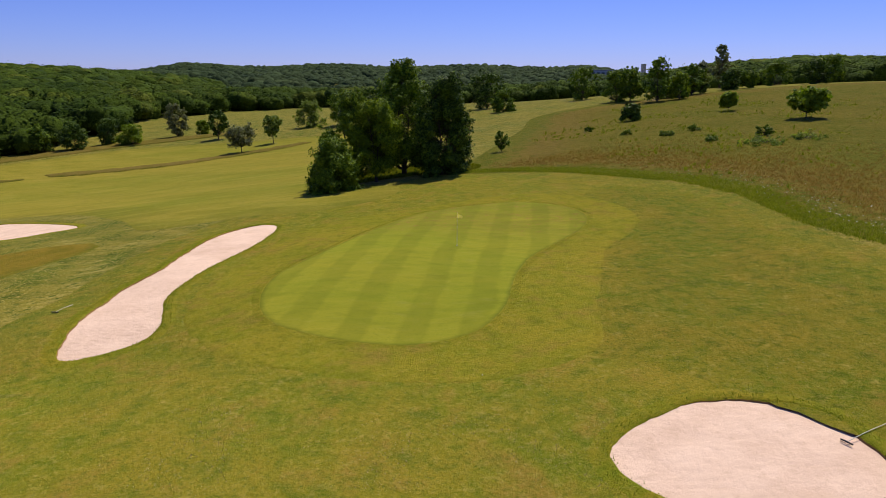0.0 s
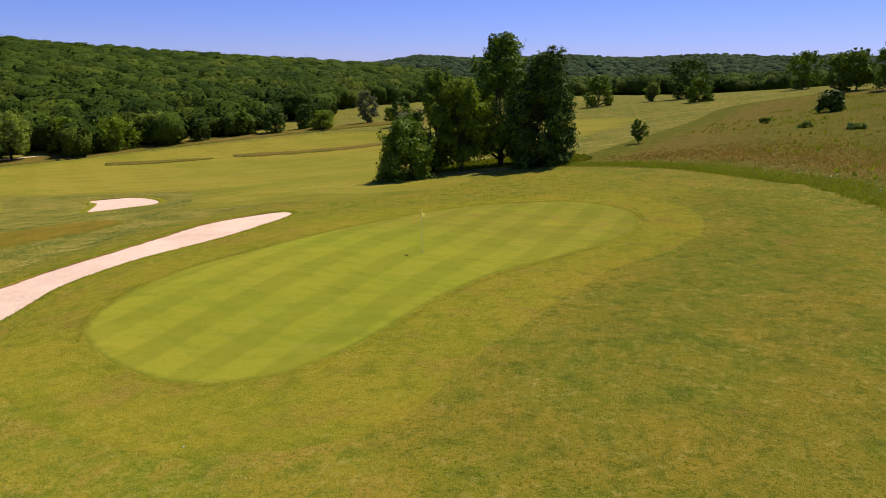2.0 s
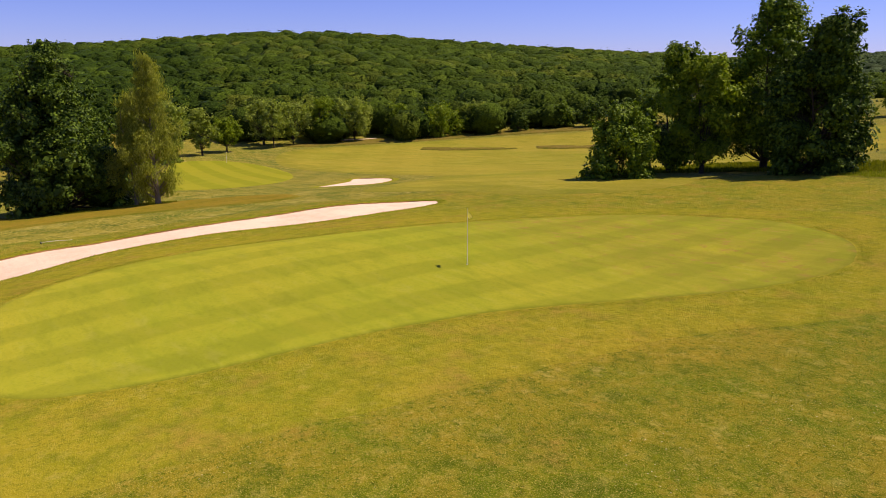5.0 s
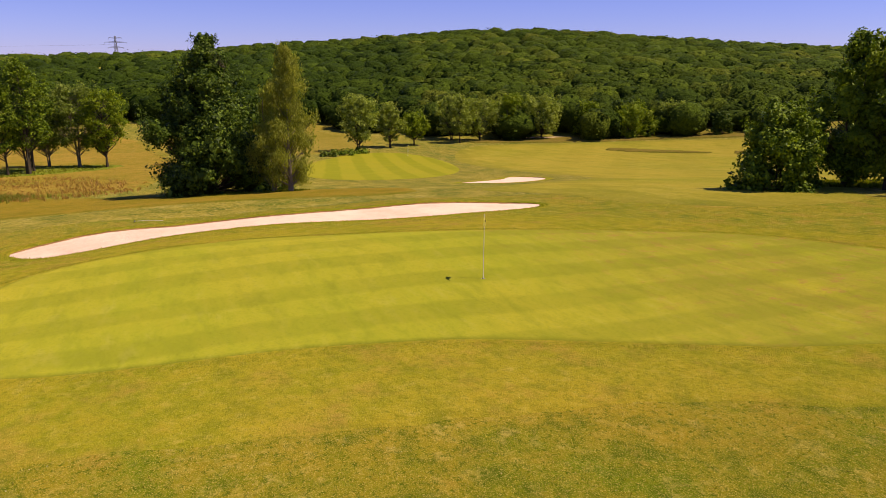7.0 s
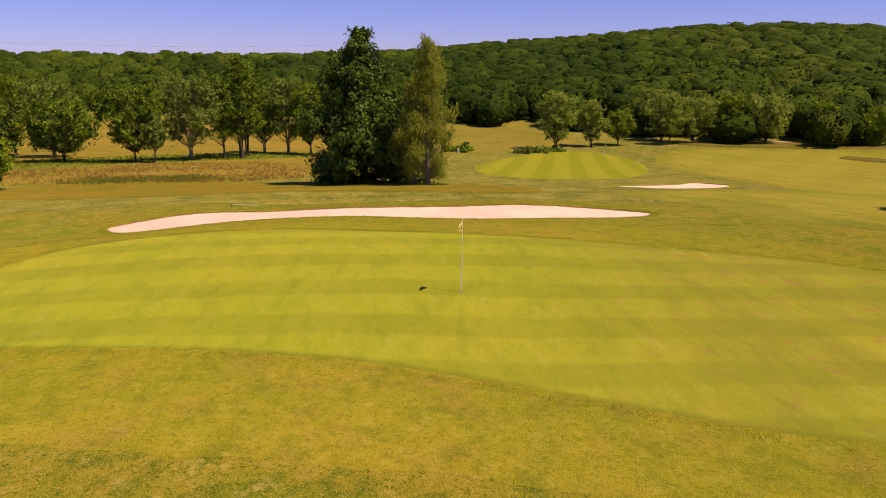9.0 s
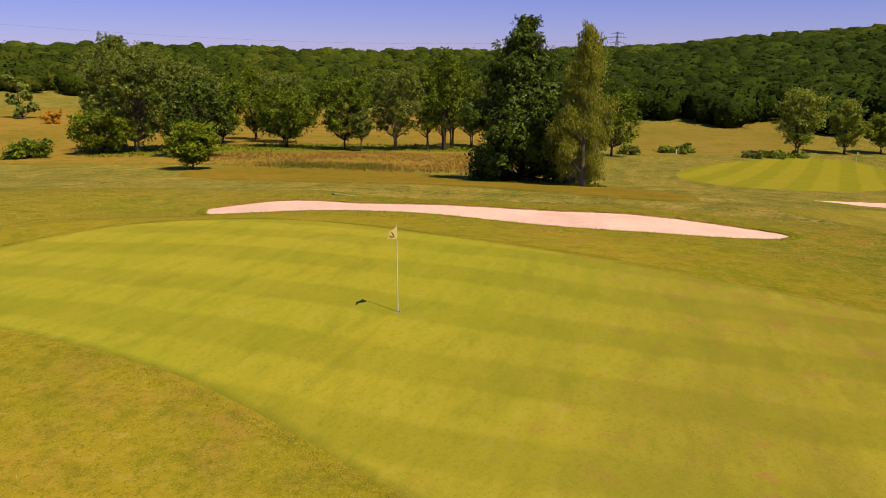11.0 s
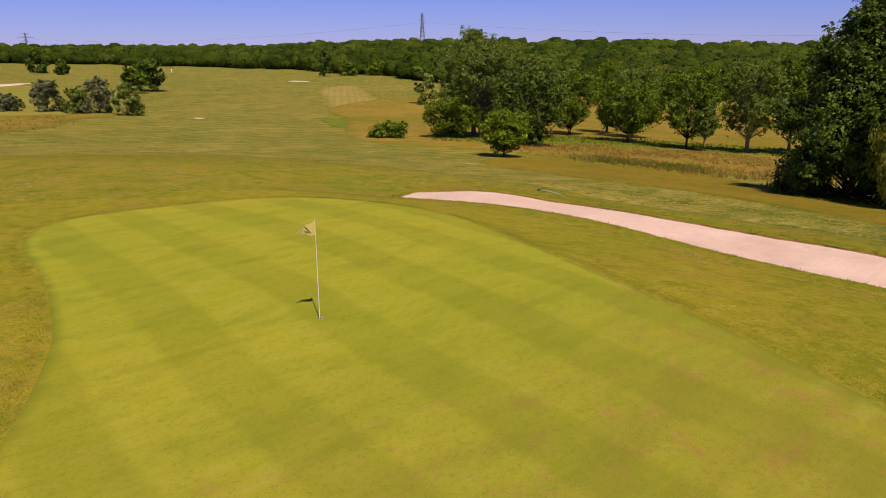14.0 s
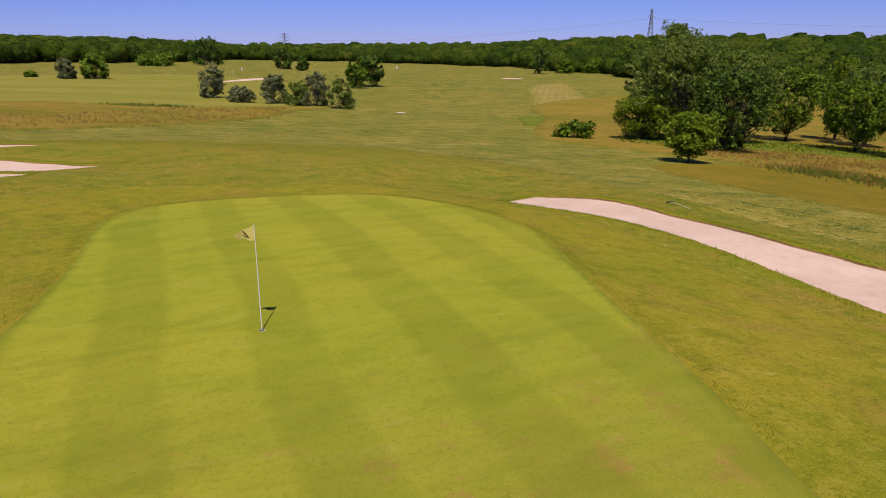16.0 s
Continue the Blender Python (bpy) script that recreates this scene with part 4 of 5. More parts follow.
def far_woods():
    """Broadleaved woodland over the hills round the course, one crown beside the other."""
    rng = np.random.default_rng(5)
    border = [wood_crown(k, 2, 380, 0.75, -0.9, 1.8) for k in range(6)]
    middle = [wood_crown(k + 20, 2, 80, 0.85, 0.0, 1.15) for k in range(6)]
    coarse = [wood_crown(k + 9, 2, 24, 1.1, 0.05, 1.15) for k in range(5)]
    places = []
    for lo, hi, cell, temps in ((-5, 20, 6.4, border), (20, 90, 6.8, middle), (90, 290, 7.9, coarse)):
        x, y, d, b = cells(rng, 900, cell)
        edge = np.interp(b, BEARING, EDGE) + 9 * np.sin(b * 0.9) + 5 * np.sin(b * 2.3)
        keep = (d >= edge + lo) & (d < edge + hi) & ((b < 196) | (b > 322) | (rng.random(len(x)) > 0.93)) & ((np.interp(b, BEARING, RISE) > 0.3) | (d < edge + 110))
        flat = np.interp(b, BEARING, RISE) < 1.15
        keep &= ~(flat & (lo == 90) & (rng.random(len(x)) > 0.5))
        for px, py, far in zip(x[keep], y[keep], (d - edge)[keep]):
            grown = rng.random()
            tone = 0.5 + 0.55 * noise.noise((px * 0.03, py * 0.03, 2)) + rng.uniform(-0.4, 0.4)
            s, h = cell / 6.0 * (0.82 + 0.5 * grown), 0.88 + 0.2 * grown + rng.uniform(-0.06, 0.06)
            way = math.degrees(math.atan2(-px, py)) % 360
            # Crowns on the shaded stretch: the shade is put into their tone.
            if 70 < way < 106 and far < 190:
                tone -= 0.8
            if 100 < way < 200:
                h *= rng.uniform(0.82, 1.25)
            if far < 22:
                h *= rng.uniform(0.62, 1.0)
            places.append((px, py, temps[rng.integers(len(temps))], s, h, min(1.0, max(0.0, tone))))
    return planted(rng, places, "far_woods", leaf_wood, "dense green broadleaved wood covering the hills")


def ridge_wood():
    """The wood on the far ridge beyond the valley, its leaf colour cooled to stand for haze."""
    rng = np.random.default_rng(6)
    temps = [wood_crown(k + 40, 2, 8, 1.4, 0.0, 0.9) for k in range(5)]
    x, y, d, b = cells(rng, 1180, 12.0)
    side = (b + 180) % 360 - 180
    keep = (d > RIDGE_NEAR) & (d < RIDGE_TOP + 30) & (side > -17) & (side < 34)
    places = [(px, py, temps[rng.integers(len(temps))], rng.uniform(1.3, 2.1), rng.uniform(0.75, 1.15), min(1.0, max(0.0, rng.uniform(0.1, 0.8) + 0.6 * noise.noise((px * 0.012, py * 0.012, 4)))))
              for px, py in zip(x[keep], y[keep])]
    return planted(rng, places, "ridge_wood", leaf_hazed_ridge, "wood on the far ridge, tinted blue-green in place of haze")


far_woods()
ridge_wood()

# ---- trees by the green ----
CLUMP = "tree clump beside the green"
tree("bush", -14.0, 28.2, 5.5, 3.0, "bush", -0.3, leaf_oak, bark, 22000, 0.17, 66, 1, 3, "dense rounded green bush at the end of the tree clump", CLUMP, core=0.7, category="bush", inner=44)
tree("tree", -13.3, 33.5, 10.2, 3.1, "tall", 0.8, leaf_oak, bark, 14000, 0.18, 50, 2, 3, "slender multi-stemmed green tree in the clump", CLUMP, core=0.66, inner=34)
tree("tree", -10.4, 33.5, 9.0, 3.3, "round", 1.4, leaf_bright, bark, 20000, 0.17, 60, 3, 4, "rounded yellow-green maple with several stems", CLUMP, core=0.68, inner=40)
tree("tree", -7.8, 38.0, 13.1, 4.1, "tall", 1.2, leaf_oak, bark, 23000, 0.19, 66, 4, 3, "tall airy tree rising above the clump", CLUMP, core=0.55, inner=24)
tree("tree", -3.1, 36.0, 10.7, 4.1, "ovoid", -0.5, leaf_dark, bark, 36000, 0.18, 90, 5, 2, "dense dark green tree with branches to the ground", CLUMP, core=0.72, inner=50)
tree("sapling", 3.8, 56.0, 2.9, 1.15, "round", 0.6, leaf_oak, bark, 2400, 0.17, 36, 6, 1, "small dark green sapling in the tall grass")
PAIR = "pair of trees behind the long bunker"
tree("tree", -46.0, -4.3, 13.9, 6.9, "cone", 0.3, leaf_dark, bark, 52000, 0.165, 170, 7, 3, "large dark green pyramidal tree with low branches", PAIR, core=0.7, inner=36)
tree("birch_tree", -39.4, 1.3, 11.8, 2.9, "weep", 0.9, leaf_birch, pale_bark, 24000, 0.16, 70, 8, 1, "weeping birch with fine yellowish drooping leaves", PAIR, 0.6, 0.4)
tree("birch_tree", -41.6, 0.3, 9.2, 2.7, "weep", 0.8, leaf_birch, pale_bark, 15000, 0.16, 48, 9, 2, "smaller weeping birch beside the dark tree", PAIR, 0.5, 0.4)

# ---- the tree row in the western meadow: x, y, height, radius, habit, leaf, stems, clear ----
ROW = "tree row in the western meadow"
ROW_A = [
    (-70, -62.5, 13.6, 5.8, "round", leaf_willow, 2, 2.6), (-73, -67, 15.4, 4.6, "tall", leaf_willow, 2, 2.4), (-65.5, -64.5, 5.8, 3.8, "round", leaf_bright, 3, 1.0),
    (-50.4, -40.2, 4.7, 2.4, "round", leaf_bright, 1, 0.9), (-66, -50, 9.6, 4.8, "round", leaf_dark, 3, 0.9), (-89.5, -49.5, 9.3, 5.0, "fan", leaf_oak, 4, 2.2),
    (-106, -64.5, 12.8, 3.0, "round", leaf_bright, 1, 2.0), (-88, -38.8, 10.7, 4.0, "fan", leaf_oak, 2, 2.6), (-86.8, -35.6, 6.8, 1.8, "tall", leaf_willow, 1, 2.2),
    (-92.5, -32.0, 12.3, 4.2, "fan", leaf_willow, 4, 3.4)]
ROW_B = [
    (-97, -28, 12.6, 2.9, "tall", leaf_oak, 2, 3.4), (-104.5, -25.8, 14.8, 3.8, "tall", leaf_oak, 3, 3.6), (-98, -25.5, 15.4, 3.6, "tall", leaf_oak, 3, 3.8),
    (-111, -19.8, 13.0, 3.5, "fan", leaf_willow, 4, 3.4), (-109, -15.6, 12.0, 3.3, "round", leaf_bright, 1, 3.0), (-101, -56, 11.5, 4.2, "round", leaf_willow, 2, 2.0),
    (-114, -24.5, 11.0, 3.6, "tall", leaf_willow, 3, 3.0), (-110.5, 1.0, 10.5, 4.0, "round", leaf_oak, 2, 2.4), (-79, -60, 12.4, 4.6, "round", leaf_willow, 3, 2.0),
    (-94, -64, 11.0, 4.4, "round", leaf_oak, 3, 1.8)]
for k, (x, y, h, r, shape, leaf, stems, clear) in enumerate(ROW_A + ROW_B):
    tree("tree", x, y, h * 1.06, r * 1.16, "fan" if shape == "round" and k > 6 else shape, clear + 0.4, leaf, pale_bark if leaf is leaf_willow else bark, 20000 if k < 2 else 8000, 0.23, 110 if k < 2 else 96, 20 + k, stems,
         {"leaf_willow": "grey-green tree with pale slender trunks in tall grass", "leaf_bright": "light green leafy tree in tall meadow grass", "leaf_dark": "dark green spreading tree in tall meadow grass"}.get(leaf.name, "green spreading tree with bare lower stems"), ROW, core=0.3, shell=0.32, feather=0.6)
tree("shrub", -56.5, -68.0, 2.4, 3.2, "bush", 0.1, leaf_oak, bark, 2600, 0.3, 16, 41, 4, "low wide green shrub at the fairway edge", category="shrub")
tree("tree", -135, -148, 11.2, 4.6, "round", 0.8, leaf_willow, bark, 2600, 0.6, 20, 42, 2, "grey-green rounded tree at the meadow's end")
tree("broom_shrub", -127, -131, 3.0, 3.0, "bush", 0.2, leaf_broom, bark, 700, 0.5, 10, 43, 3, "orange flowering broom bush in the meadow", category="shrub")

for k, (x, y, h, r) in enumerate([(-118, 4, 1.8, 2.4), (-128, 12, 1.5, 3.4), (-131, 14.5, 1.9, 1.8), (-128, 26, 1.2, 3.0), (-131, 30, 1.3, 3.4), (-134, 34.5, 1.2, 3.2)]):
    tree("shrub", x, y, h, r, "bush", 0.05, leaf_oak if k % 3 else leaf_willow, bark, 900, 0.35, 12, 45 + k, 3, "low green shrub beyond the second green", "shrubs beyond the second green", category="shrub")

# ---- trees below the wooded hill ----
VALLEY = "trees along the valley green"
VALLEY_A = [
    (-137.4, 35.4, 13.0, 5.2, "round", leaf_pale, 2, 3.0), (-147, 46.2, 11.0, 4.0, "round", leaf_pale, 3, 2.6), (-151, 54, 8.4, 4.1, "round", leaf_bright, 3, 2.4),
    (-153, 67.7, 12.3, 3.9, "tall", leaf_pale, 2, 2.8), (-156, 75, 11.5, 5.6, "fan", leaf_pale, 4, 2.6), (-153, 82, 12.0, 3.4, "tall", leaf_bright, 3, 2.6),
    (-152, 92, 12.4, 7.2, "round", leaf_pale, 4, 2.0), (-149, 105, 9.4, 5.0, "bush", leaf_bright, 3, 0.8)]
VALLEY_B = [
    (-139, 113, 9.4, 6.4, "bush", leaf_bright, 3, 0.7), (-135.5, 125, 9.0, 5.4, "round", leaf_pale, 3, 1.0), (-127, 132, 6.2, 2.8, "bush", leaf_dark, 1, 0.5),
    (-147.5, 117.5, 9.4, 6.0, "bush", leaf_dark, 3, 0.7), (-108, 157, 7.5, 3.4, "bush", leaf_dark, 2, 0.6), (-158, 86.5, 12.2, 5.2, "round", leaf_bright, 2, 2.0),
    (-161.5, 69, 12.2, 5.4, "round", leaf_pale, 2, 2.4)]
for k, (x, y, h, r, shape, leaf, stems, clear) in enumerate(VALLEY_A + VALLEY_B):
    tree("tree", x, y, h, r, shape, clear, leaf, bark, 5600, 0.32, 64, 60 + k, stems, "grey-green leafy tree at the foot of the wooded hill" if leaf is leaf_pale else "green leafy tree at the foot of the wooded hill", VALLEY, core=0.5, shell=0.5, feather=0.8)

# ---- trees to the north ----
NORTH = "scattered trees along the northern fairway"
NORTH_A = [
    (-56.7, 122.6, 6.3, 4.0, "round", leaf_grey, 1, 2.2), (-53, 136, 7.0, 2.6, "round", leaf_willow, 1, 2.6), (-75, 156, 8.2, 3.1, "round", leaf_dark, 1, 1.8),
    (-113, 148.5, 7.4, 4.5, "bush", leaf_dark, 2, 0.4), (-121, 144, 7.9, 3.5, "bush", leaf_oak, 2, 0.4), (-92.6, 169, 9.9, 3.7, "round", leaf_grey, 2, 0.8),
    (-100, 154.5, 5.6, 4.0, "bush", leaf_bright, 3, 0.4), (-85.5, 171, 4.3, 2.4, "bush", leaf_bright, 2, 0.3), (1.5, 181, 11.2, 6.0, "round", leaf_dark, 2, 1.0),
    (5.9, 155, 5.8, 3.6, "bush", leaf_oak, 2, 0.5), (29.8, 175, 9.6, 5.0, "round", leaf_oak, 3, 0.8), (37, 138.6, 8.4, 4.2, "round", leaf_oak, 1, 1.6)]
NORTH_B = [
    (41.2, 128, 10.4, 3.8, "tall", leaf_oak, 2, 0.6), (26.8, 84, 3.0, 1.8, "bush", leaf_dark, 2, 0.2), (55.6, 144, 5.2, 2.5, "round", leaf_willow, 1, 0.6),
    (65.5, 153, 5.2, 3.4, "round", leaf_dark, 2, 0.8), (71, 155, 4.8, 3.2, "round", leaf_oak, 2, 0.8), (44, 85.7, 3.1, 1.7, "round", leaf_bright, 1, 1.0),
    (-42, 168, 9.5, 5.0, "bush", leaf_oak, 2, 0.6), (-31, 168, 10.0, 5.0, "round", leaf_dark, 2, 1.0), (-22, 176, 8.5, 4.4, "bush", leaf_oak, 2, 0.5),
    (-52, 172, 8.0, 5.0, "bush", leaf_willow, 2, 0.5), (48.5, 65.1, 4.3, 2.9, "fan", leaf_bright, 1, 1.5), (46, 137, 4.5, 3.0, "bush", leaf_oak, 3, 0.3),
    (34.5, 143.4, 8.0, 4.0, "bush", leaf_oak, 3, 0.5), (46.2, 128, 6.0, 2.6, "bush", leaf_bright, 2, 0.4), (52.8, 142, 7.6, 3.4, "round", leaf_oak, 2, 0.8), (70, 176, 12.6, 3.2, "tall", leaf_grey, 3, 3.0),
    (-7.8, 180, 5.4, 2.4, "round", leaf_willow, 1, 0.8), (60, 160, 8.0, 3.6, "tall", leaf_grey, 3, 1.5), (82, 166, 7.0, 4.2, "bush", leaf_oak, 3, 0.5), (90, 158, 6.2, 4.0, "round", leaf_dark, 2, 0.8), (99, 172, 8.0, 4.6, "round", leaf_oak, 2, 0.8)]
for k, (x, y, h, r, shape, leaf, stems, clear) in enumerate(NORTH_A + NORTH_B):
    tree("tree", x, y, h, r, shape, clear, leaf, bark, 3200, 0.40, 54, 90 + k, stems,
         {"leaf_dark": "dark green rounded tree beside the fairway", "leaf_grey": "silvery grey-green tree on the fairway", "leaf_bright": "light green small tree in the grass", "leaf_willow": "grey-green young tree on the fairway"}.get(leaf.name, "green leafy tree beside the fairway"), NORTH, core=0.64)
for k, (x, y, h, r) in enumerate([(26.6, 57.1, 0.8, 1.3), (36.9, 49.5, 1.4, 1.3), (34.5, 42.3, 0.9, 3.2), (30, 48, 0.7, 1.2), (22, 62, 0.8, 0.9), (18, 72, 0.8, 0.8), (40, 44, 0.7, 2.4), (31, 60, 0.8, 1.0)]):
    tree("shrub", x, y, h, r, "bush", 0.05, leaf_oak if k % 2 else leaf_willow, bark, 700, 0.22, 10, 130 + k, 3, "low scrubby shrub in the tall meadow grass", "shrubs in the eastern meadow", category="shrub")

# ---- trees to the south ----
SOUTH = "trees and bushes on the southern slope"
SOUTH_A = [
    (-79.5, -211, 10.0, 5.2, "round", leaf_dark, 1, 1.6), (-71.4, -203.7, 7.9, 3.6, "round", leaf_oak, 2, 0.8), (-21.5, -157, 7.2, 3.9, "bush", leaf_grey, 5, 0.3),
    (-25.2, -143, 3.3, 3.1, "bush", leaf_grey, 5, 0.2), (-32, -142, 6.0, 3.4, "bush", leaf_grey, 5, 0.3), (-36, -138, 4.8, 3.2, "bush", leaf_willow, 5, 0.3),
    (-39.6, -136, 7.0, 3.6, "bush", leaf_grey, 5, 0.4), (-42.8, -130.5, 6.2, 3.2, "bush", leaf_willow, 5, 0.3), (-82.4, -344, 10.2, 5.0, "bush", leaf_dark, 1, 0.4),
    (-86.4, -323, 6.4, 3.2, "bush", leaf_dark, 1, 0.4)]
SOUTH_B = [
    (-200, -296, 13.0, 4.6, "round", leaf_dark, 1, 1.6), (-307, -525, 11.5, 4.4, "round", leaf_dark, 1, 1.6), (-220, -304, 7.5, 5.6, "bush", leaf_oak, 3, 0.4),
    (10, -250, 6.3, 3.6, "bush", leaf_grey, 4, 0.4), (1.5, -250.5, 8.0, 4.8, "bush", leaf_oak, 3, 0.4), (20.8, -263, 2.0, 2.0, "bush", leaf_oak, 3, 0.2),
    (-53, -400, 14.0, 9.0, "bush", leaf_dark, 3, 0.5), (-28, -385, 7.0, 12.0, "bush", leaf_oak, 5, 0.3), (-236, -300, 8.0, 7.0, "bush", leaf_oak, 4, 0.4),
    (-250, -290, 12.0, 6.5, "round", leaf_oak, 2, 0.8)]
for k, (x, y, h, r, shape, leaf, stems, clear) in enumerate(SOUTH_A + SOUTH_B):
    tree("bush" if shape == "bush" else "tree", x, y, h, r, shape, clear, leaf, bark, 2200, 0.38 if y > -170 else 0.7, 48, 150 + k, stems,
         {"leaf_dark": "dark green rounded tree on the southern slope", "leaf_grey": "silvery grey thicket bush beside the fairway", "leaf_willow": "grey-green thicket bush beside the fairway"}.get(leaf.name, "green bushy tree on the southern slope"), SOUTH, core=0.6, category="bush" if shape == "bush" else "tree")


# ---- flagsticks ----
def flagstick(x, y, tall, turn, label, lift=0.03, thick=0.011, with_print=True):
    """A flagstick in its hole, with a limp flag."""
    ob = empty("flagstick", x, y, zat(x, y) + lift, turn)
    v, f = tube([(0, 0, -0.05), (0, 0, tall * 0.5), (0, 0, tall)], [thick, thick * 0.9, thick * 0.6], 10)
    part("pole", mesh_of("pole", v, f, white_paint), ob, "thin white pole")
    bm = bmesh.new()
    nx, nz = 10, 8
    grid = {}
    for i in range(nx + 1):
        for j in range(nz + 1):
            u, w = i / nx, j / nz
            out = 0.40 * u * (0.82 + 0.18 * w)
            drop = 0.30 * (1 - w) + 0.20 * u * w + 0.02 * math.sin(u * 7)
            grid[i, j] = bm.verts.new((out * 0.92, 0.05 * math.sin(u * 6 + w * 2) * u + 0.02 * u, tall - 0.02 - drop))
    for i in range(nx):
        for j in range(nz):
            face = bm.faces.new((grid[i, j], grid[i + 1, j], grid[i + 1, j + 1], grid[i, j + 1]))
            face.smooth = True
    cloth = bpy.data.meshes.new("flag")
    bm.to_mesh(cloth)
    bm.free()
    cloth.materials.append(yellow_cloth)
    flag = part("flag", cloth, ob, "limp pale yellow flag")
    if with_print:
        v, f = tube([(0.10, 0.03, tall - 0.27), (0.17, 0.05, tall - 0.19), (0.22, 0.05, tall - 0.13)], [0.008, 0.016, 0.006], 6)
        part("print", mesh_of("print", v * np.array([1, 0.9, 1]), f, brown_print), flag, "dark printed mark")
    a = np.arange(20) / 20 * 2 * math.pi
    ring = np.concatenate([np.c_[np.cos(a) * r, np.sin(a) * r, np.full(20, z)] for r, z in ((0.062, 0.002), (0.054, 0.004), (0.054, -0.004))])
    i = np.arange(20)
    f = np.concatenate([np.stack([k * 20 + i, k * 20 + (i + 1) % 20, (k + 1) * 20 + (i + 1) % 20, (k + 1) * 20 + i], -1) for k in range(2)])
    part("cup_rim", mesh_of("cup_rim", ring, f, white_paint), ob, "white rim of the hole")
    # No hole is cut: a flat dark disc stands for its shaded inside.
    disc = np.c_[np.cos(a) * 0.053, np.sin(a) * 0.053, np.full(20, 0.003)]
    part("cup_shade_disc", mesh_of("cup_shade_disc", disc, [np.arange(20)[None]], dark_plastic_and_shade, False), ob, "flat dark disc in place of the shaded hole")
    return tagged(ob, label, "flagstick", "flagsticks")


flagstick(0, 0, 2.13, -28, "white flagstick with a limp yellow flag on the green")
flagstick(-124, 42.5, 2.4, 100, "distant flagstick with a yellow flag on the second green", 0.1, 0.03, False)
flagstick(-45, -268, 2.4, 60, "distant flagstick with a yellow flag on the far slope", 0.1, 0.04, False)


# ---- rakes ----
def rake(x0, y0, x1, y1, lift, label):
    """A bunker rake lying from its head (x0, y0) to the end of its pole (x1, y1)."""
    z0, z1 = zat(x0, y0) + lift, zat(x1, y1) + 0.07
    ob = empty("rake", x0, y0, z0, math.degrees(math.atan2(y1 - y0, x1 - x0)))
    length = math.hypot(x1 - x0, y1 - y0)
    v, f = tube([(0, 0, 0.05), (length * 0.5, 0, (z1 - z0) * 0.5 + 0.05), (length, 0, z1 - z0)], [0.012, 0.012, 0.011], 8)
    part("pole", mesh_of("pole", v, f, wood_pole), ob, "pale pole")
    pieces = [tube([(0, -0.19, 0.05), (0, 0, 0.055), (0, 0.19, 0.05)], [0.022, 0.026, 0.022], 6)]
    for k in range(12):
        pieces.append(tube([(0, -0.176 + k * 0.032, 0.05), (-0.02, -0.176 + k * 0.032, -0.03)], [0.009, 0.005], 5))
    v, f = joined(pieces)
    part("head", mesh_of("head", v, f, dark_plastic_and_shade), ob, "dark toothed head")
    return tagged(ob, label, "rake", "bunker rakes")


rake(12.45, -24.45, 14.15, -23.45, -0.03, "bunker rake with a pale pole lying across the sand edge")
rake(-20.2, -10.6, -20.1, -9.2, 0.03, "bunker rake with a pale pole lying in the grass")


# ---- course markers ----
def marker_post(x, y, tall, cap, label, wide=0.12):
    """A short round marker post with a coloured cap."""
    ob = empty("marker_post", x, y)
    v, f = tube([(0, 0, -0.1), (0, 0, tall * 0.5), (0, 0, tall * 0.8)], [wide, wide, wide * 0.95], 10)
    part("post", mesh_of("post", v, f, white_paint), ob)
    v, f = tube([(0, 0, tall * 0.8 + 0.002), (0, 0, tall * 0.92), (0, 0, tall * 0.98), (0, 0, tall)], [wide * 1.1, wide * 1.1, wide * 0.8, 0.005], 10)
    part("cap", mesh_of("cap", v, f, cap), ob, "coloured cap")
    return tagged(ob, label, "marker post", "marker posts on the course")


red_paint = plain("red_paint", (0.55, 0.06, 0.04), 0.5)
marker_post(-126.6, 13.5, 1.1, red_paint, "short white post with a red cap beyond the second green", 0.16)
marker_post(-125.8, 12.4, 0.9, white_paint, "short white post beyond the second green", 0.14)
marker_post(-144.0, -348.5, 1.7, white_paint, "white post beside the far fairway", 0.3)
marker_post(-59.0, -325.8, 1.4, white_paint, "white post on the far slope", 0.3)


# ---- golf ball ----
def golf_ball(x, y, lift):
    bm = bmesh.new()
    bmesh.ops.create_icosphere(bm, subdivisions=3, radius=0.0215)
    for v in bm.verts:
        v.co *= 1 - 0.02 * (v.index % 2)
    me = bpy.data.meshes.new("golf_ball")
    bm.to_mesh(me)
    bm.free()
    me.materials.append(white_paint)
    ob = new("golf_ball", me)
    ob.matrix_world = pose(x, y, zat(x, y) + lift + 0.02)
    return tagged(ob, "small white dimpled golf ball lying on the mown grass", "golf ball")


golf_ball(1.8, -19.3, 0.022)


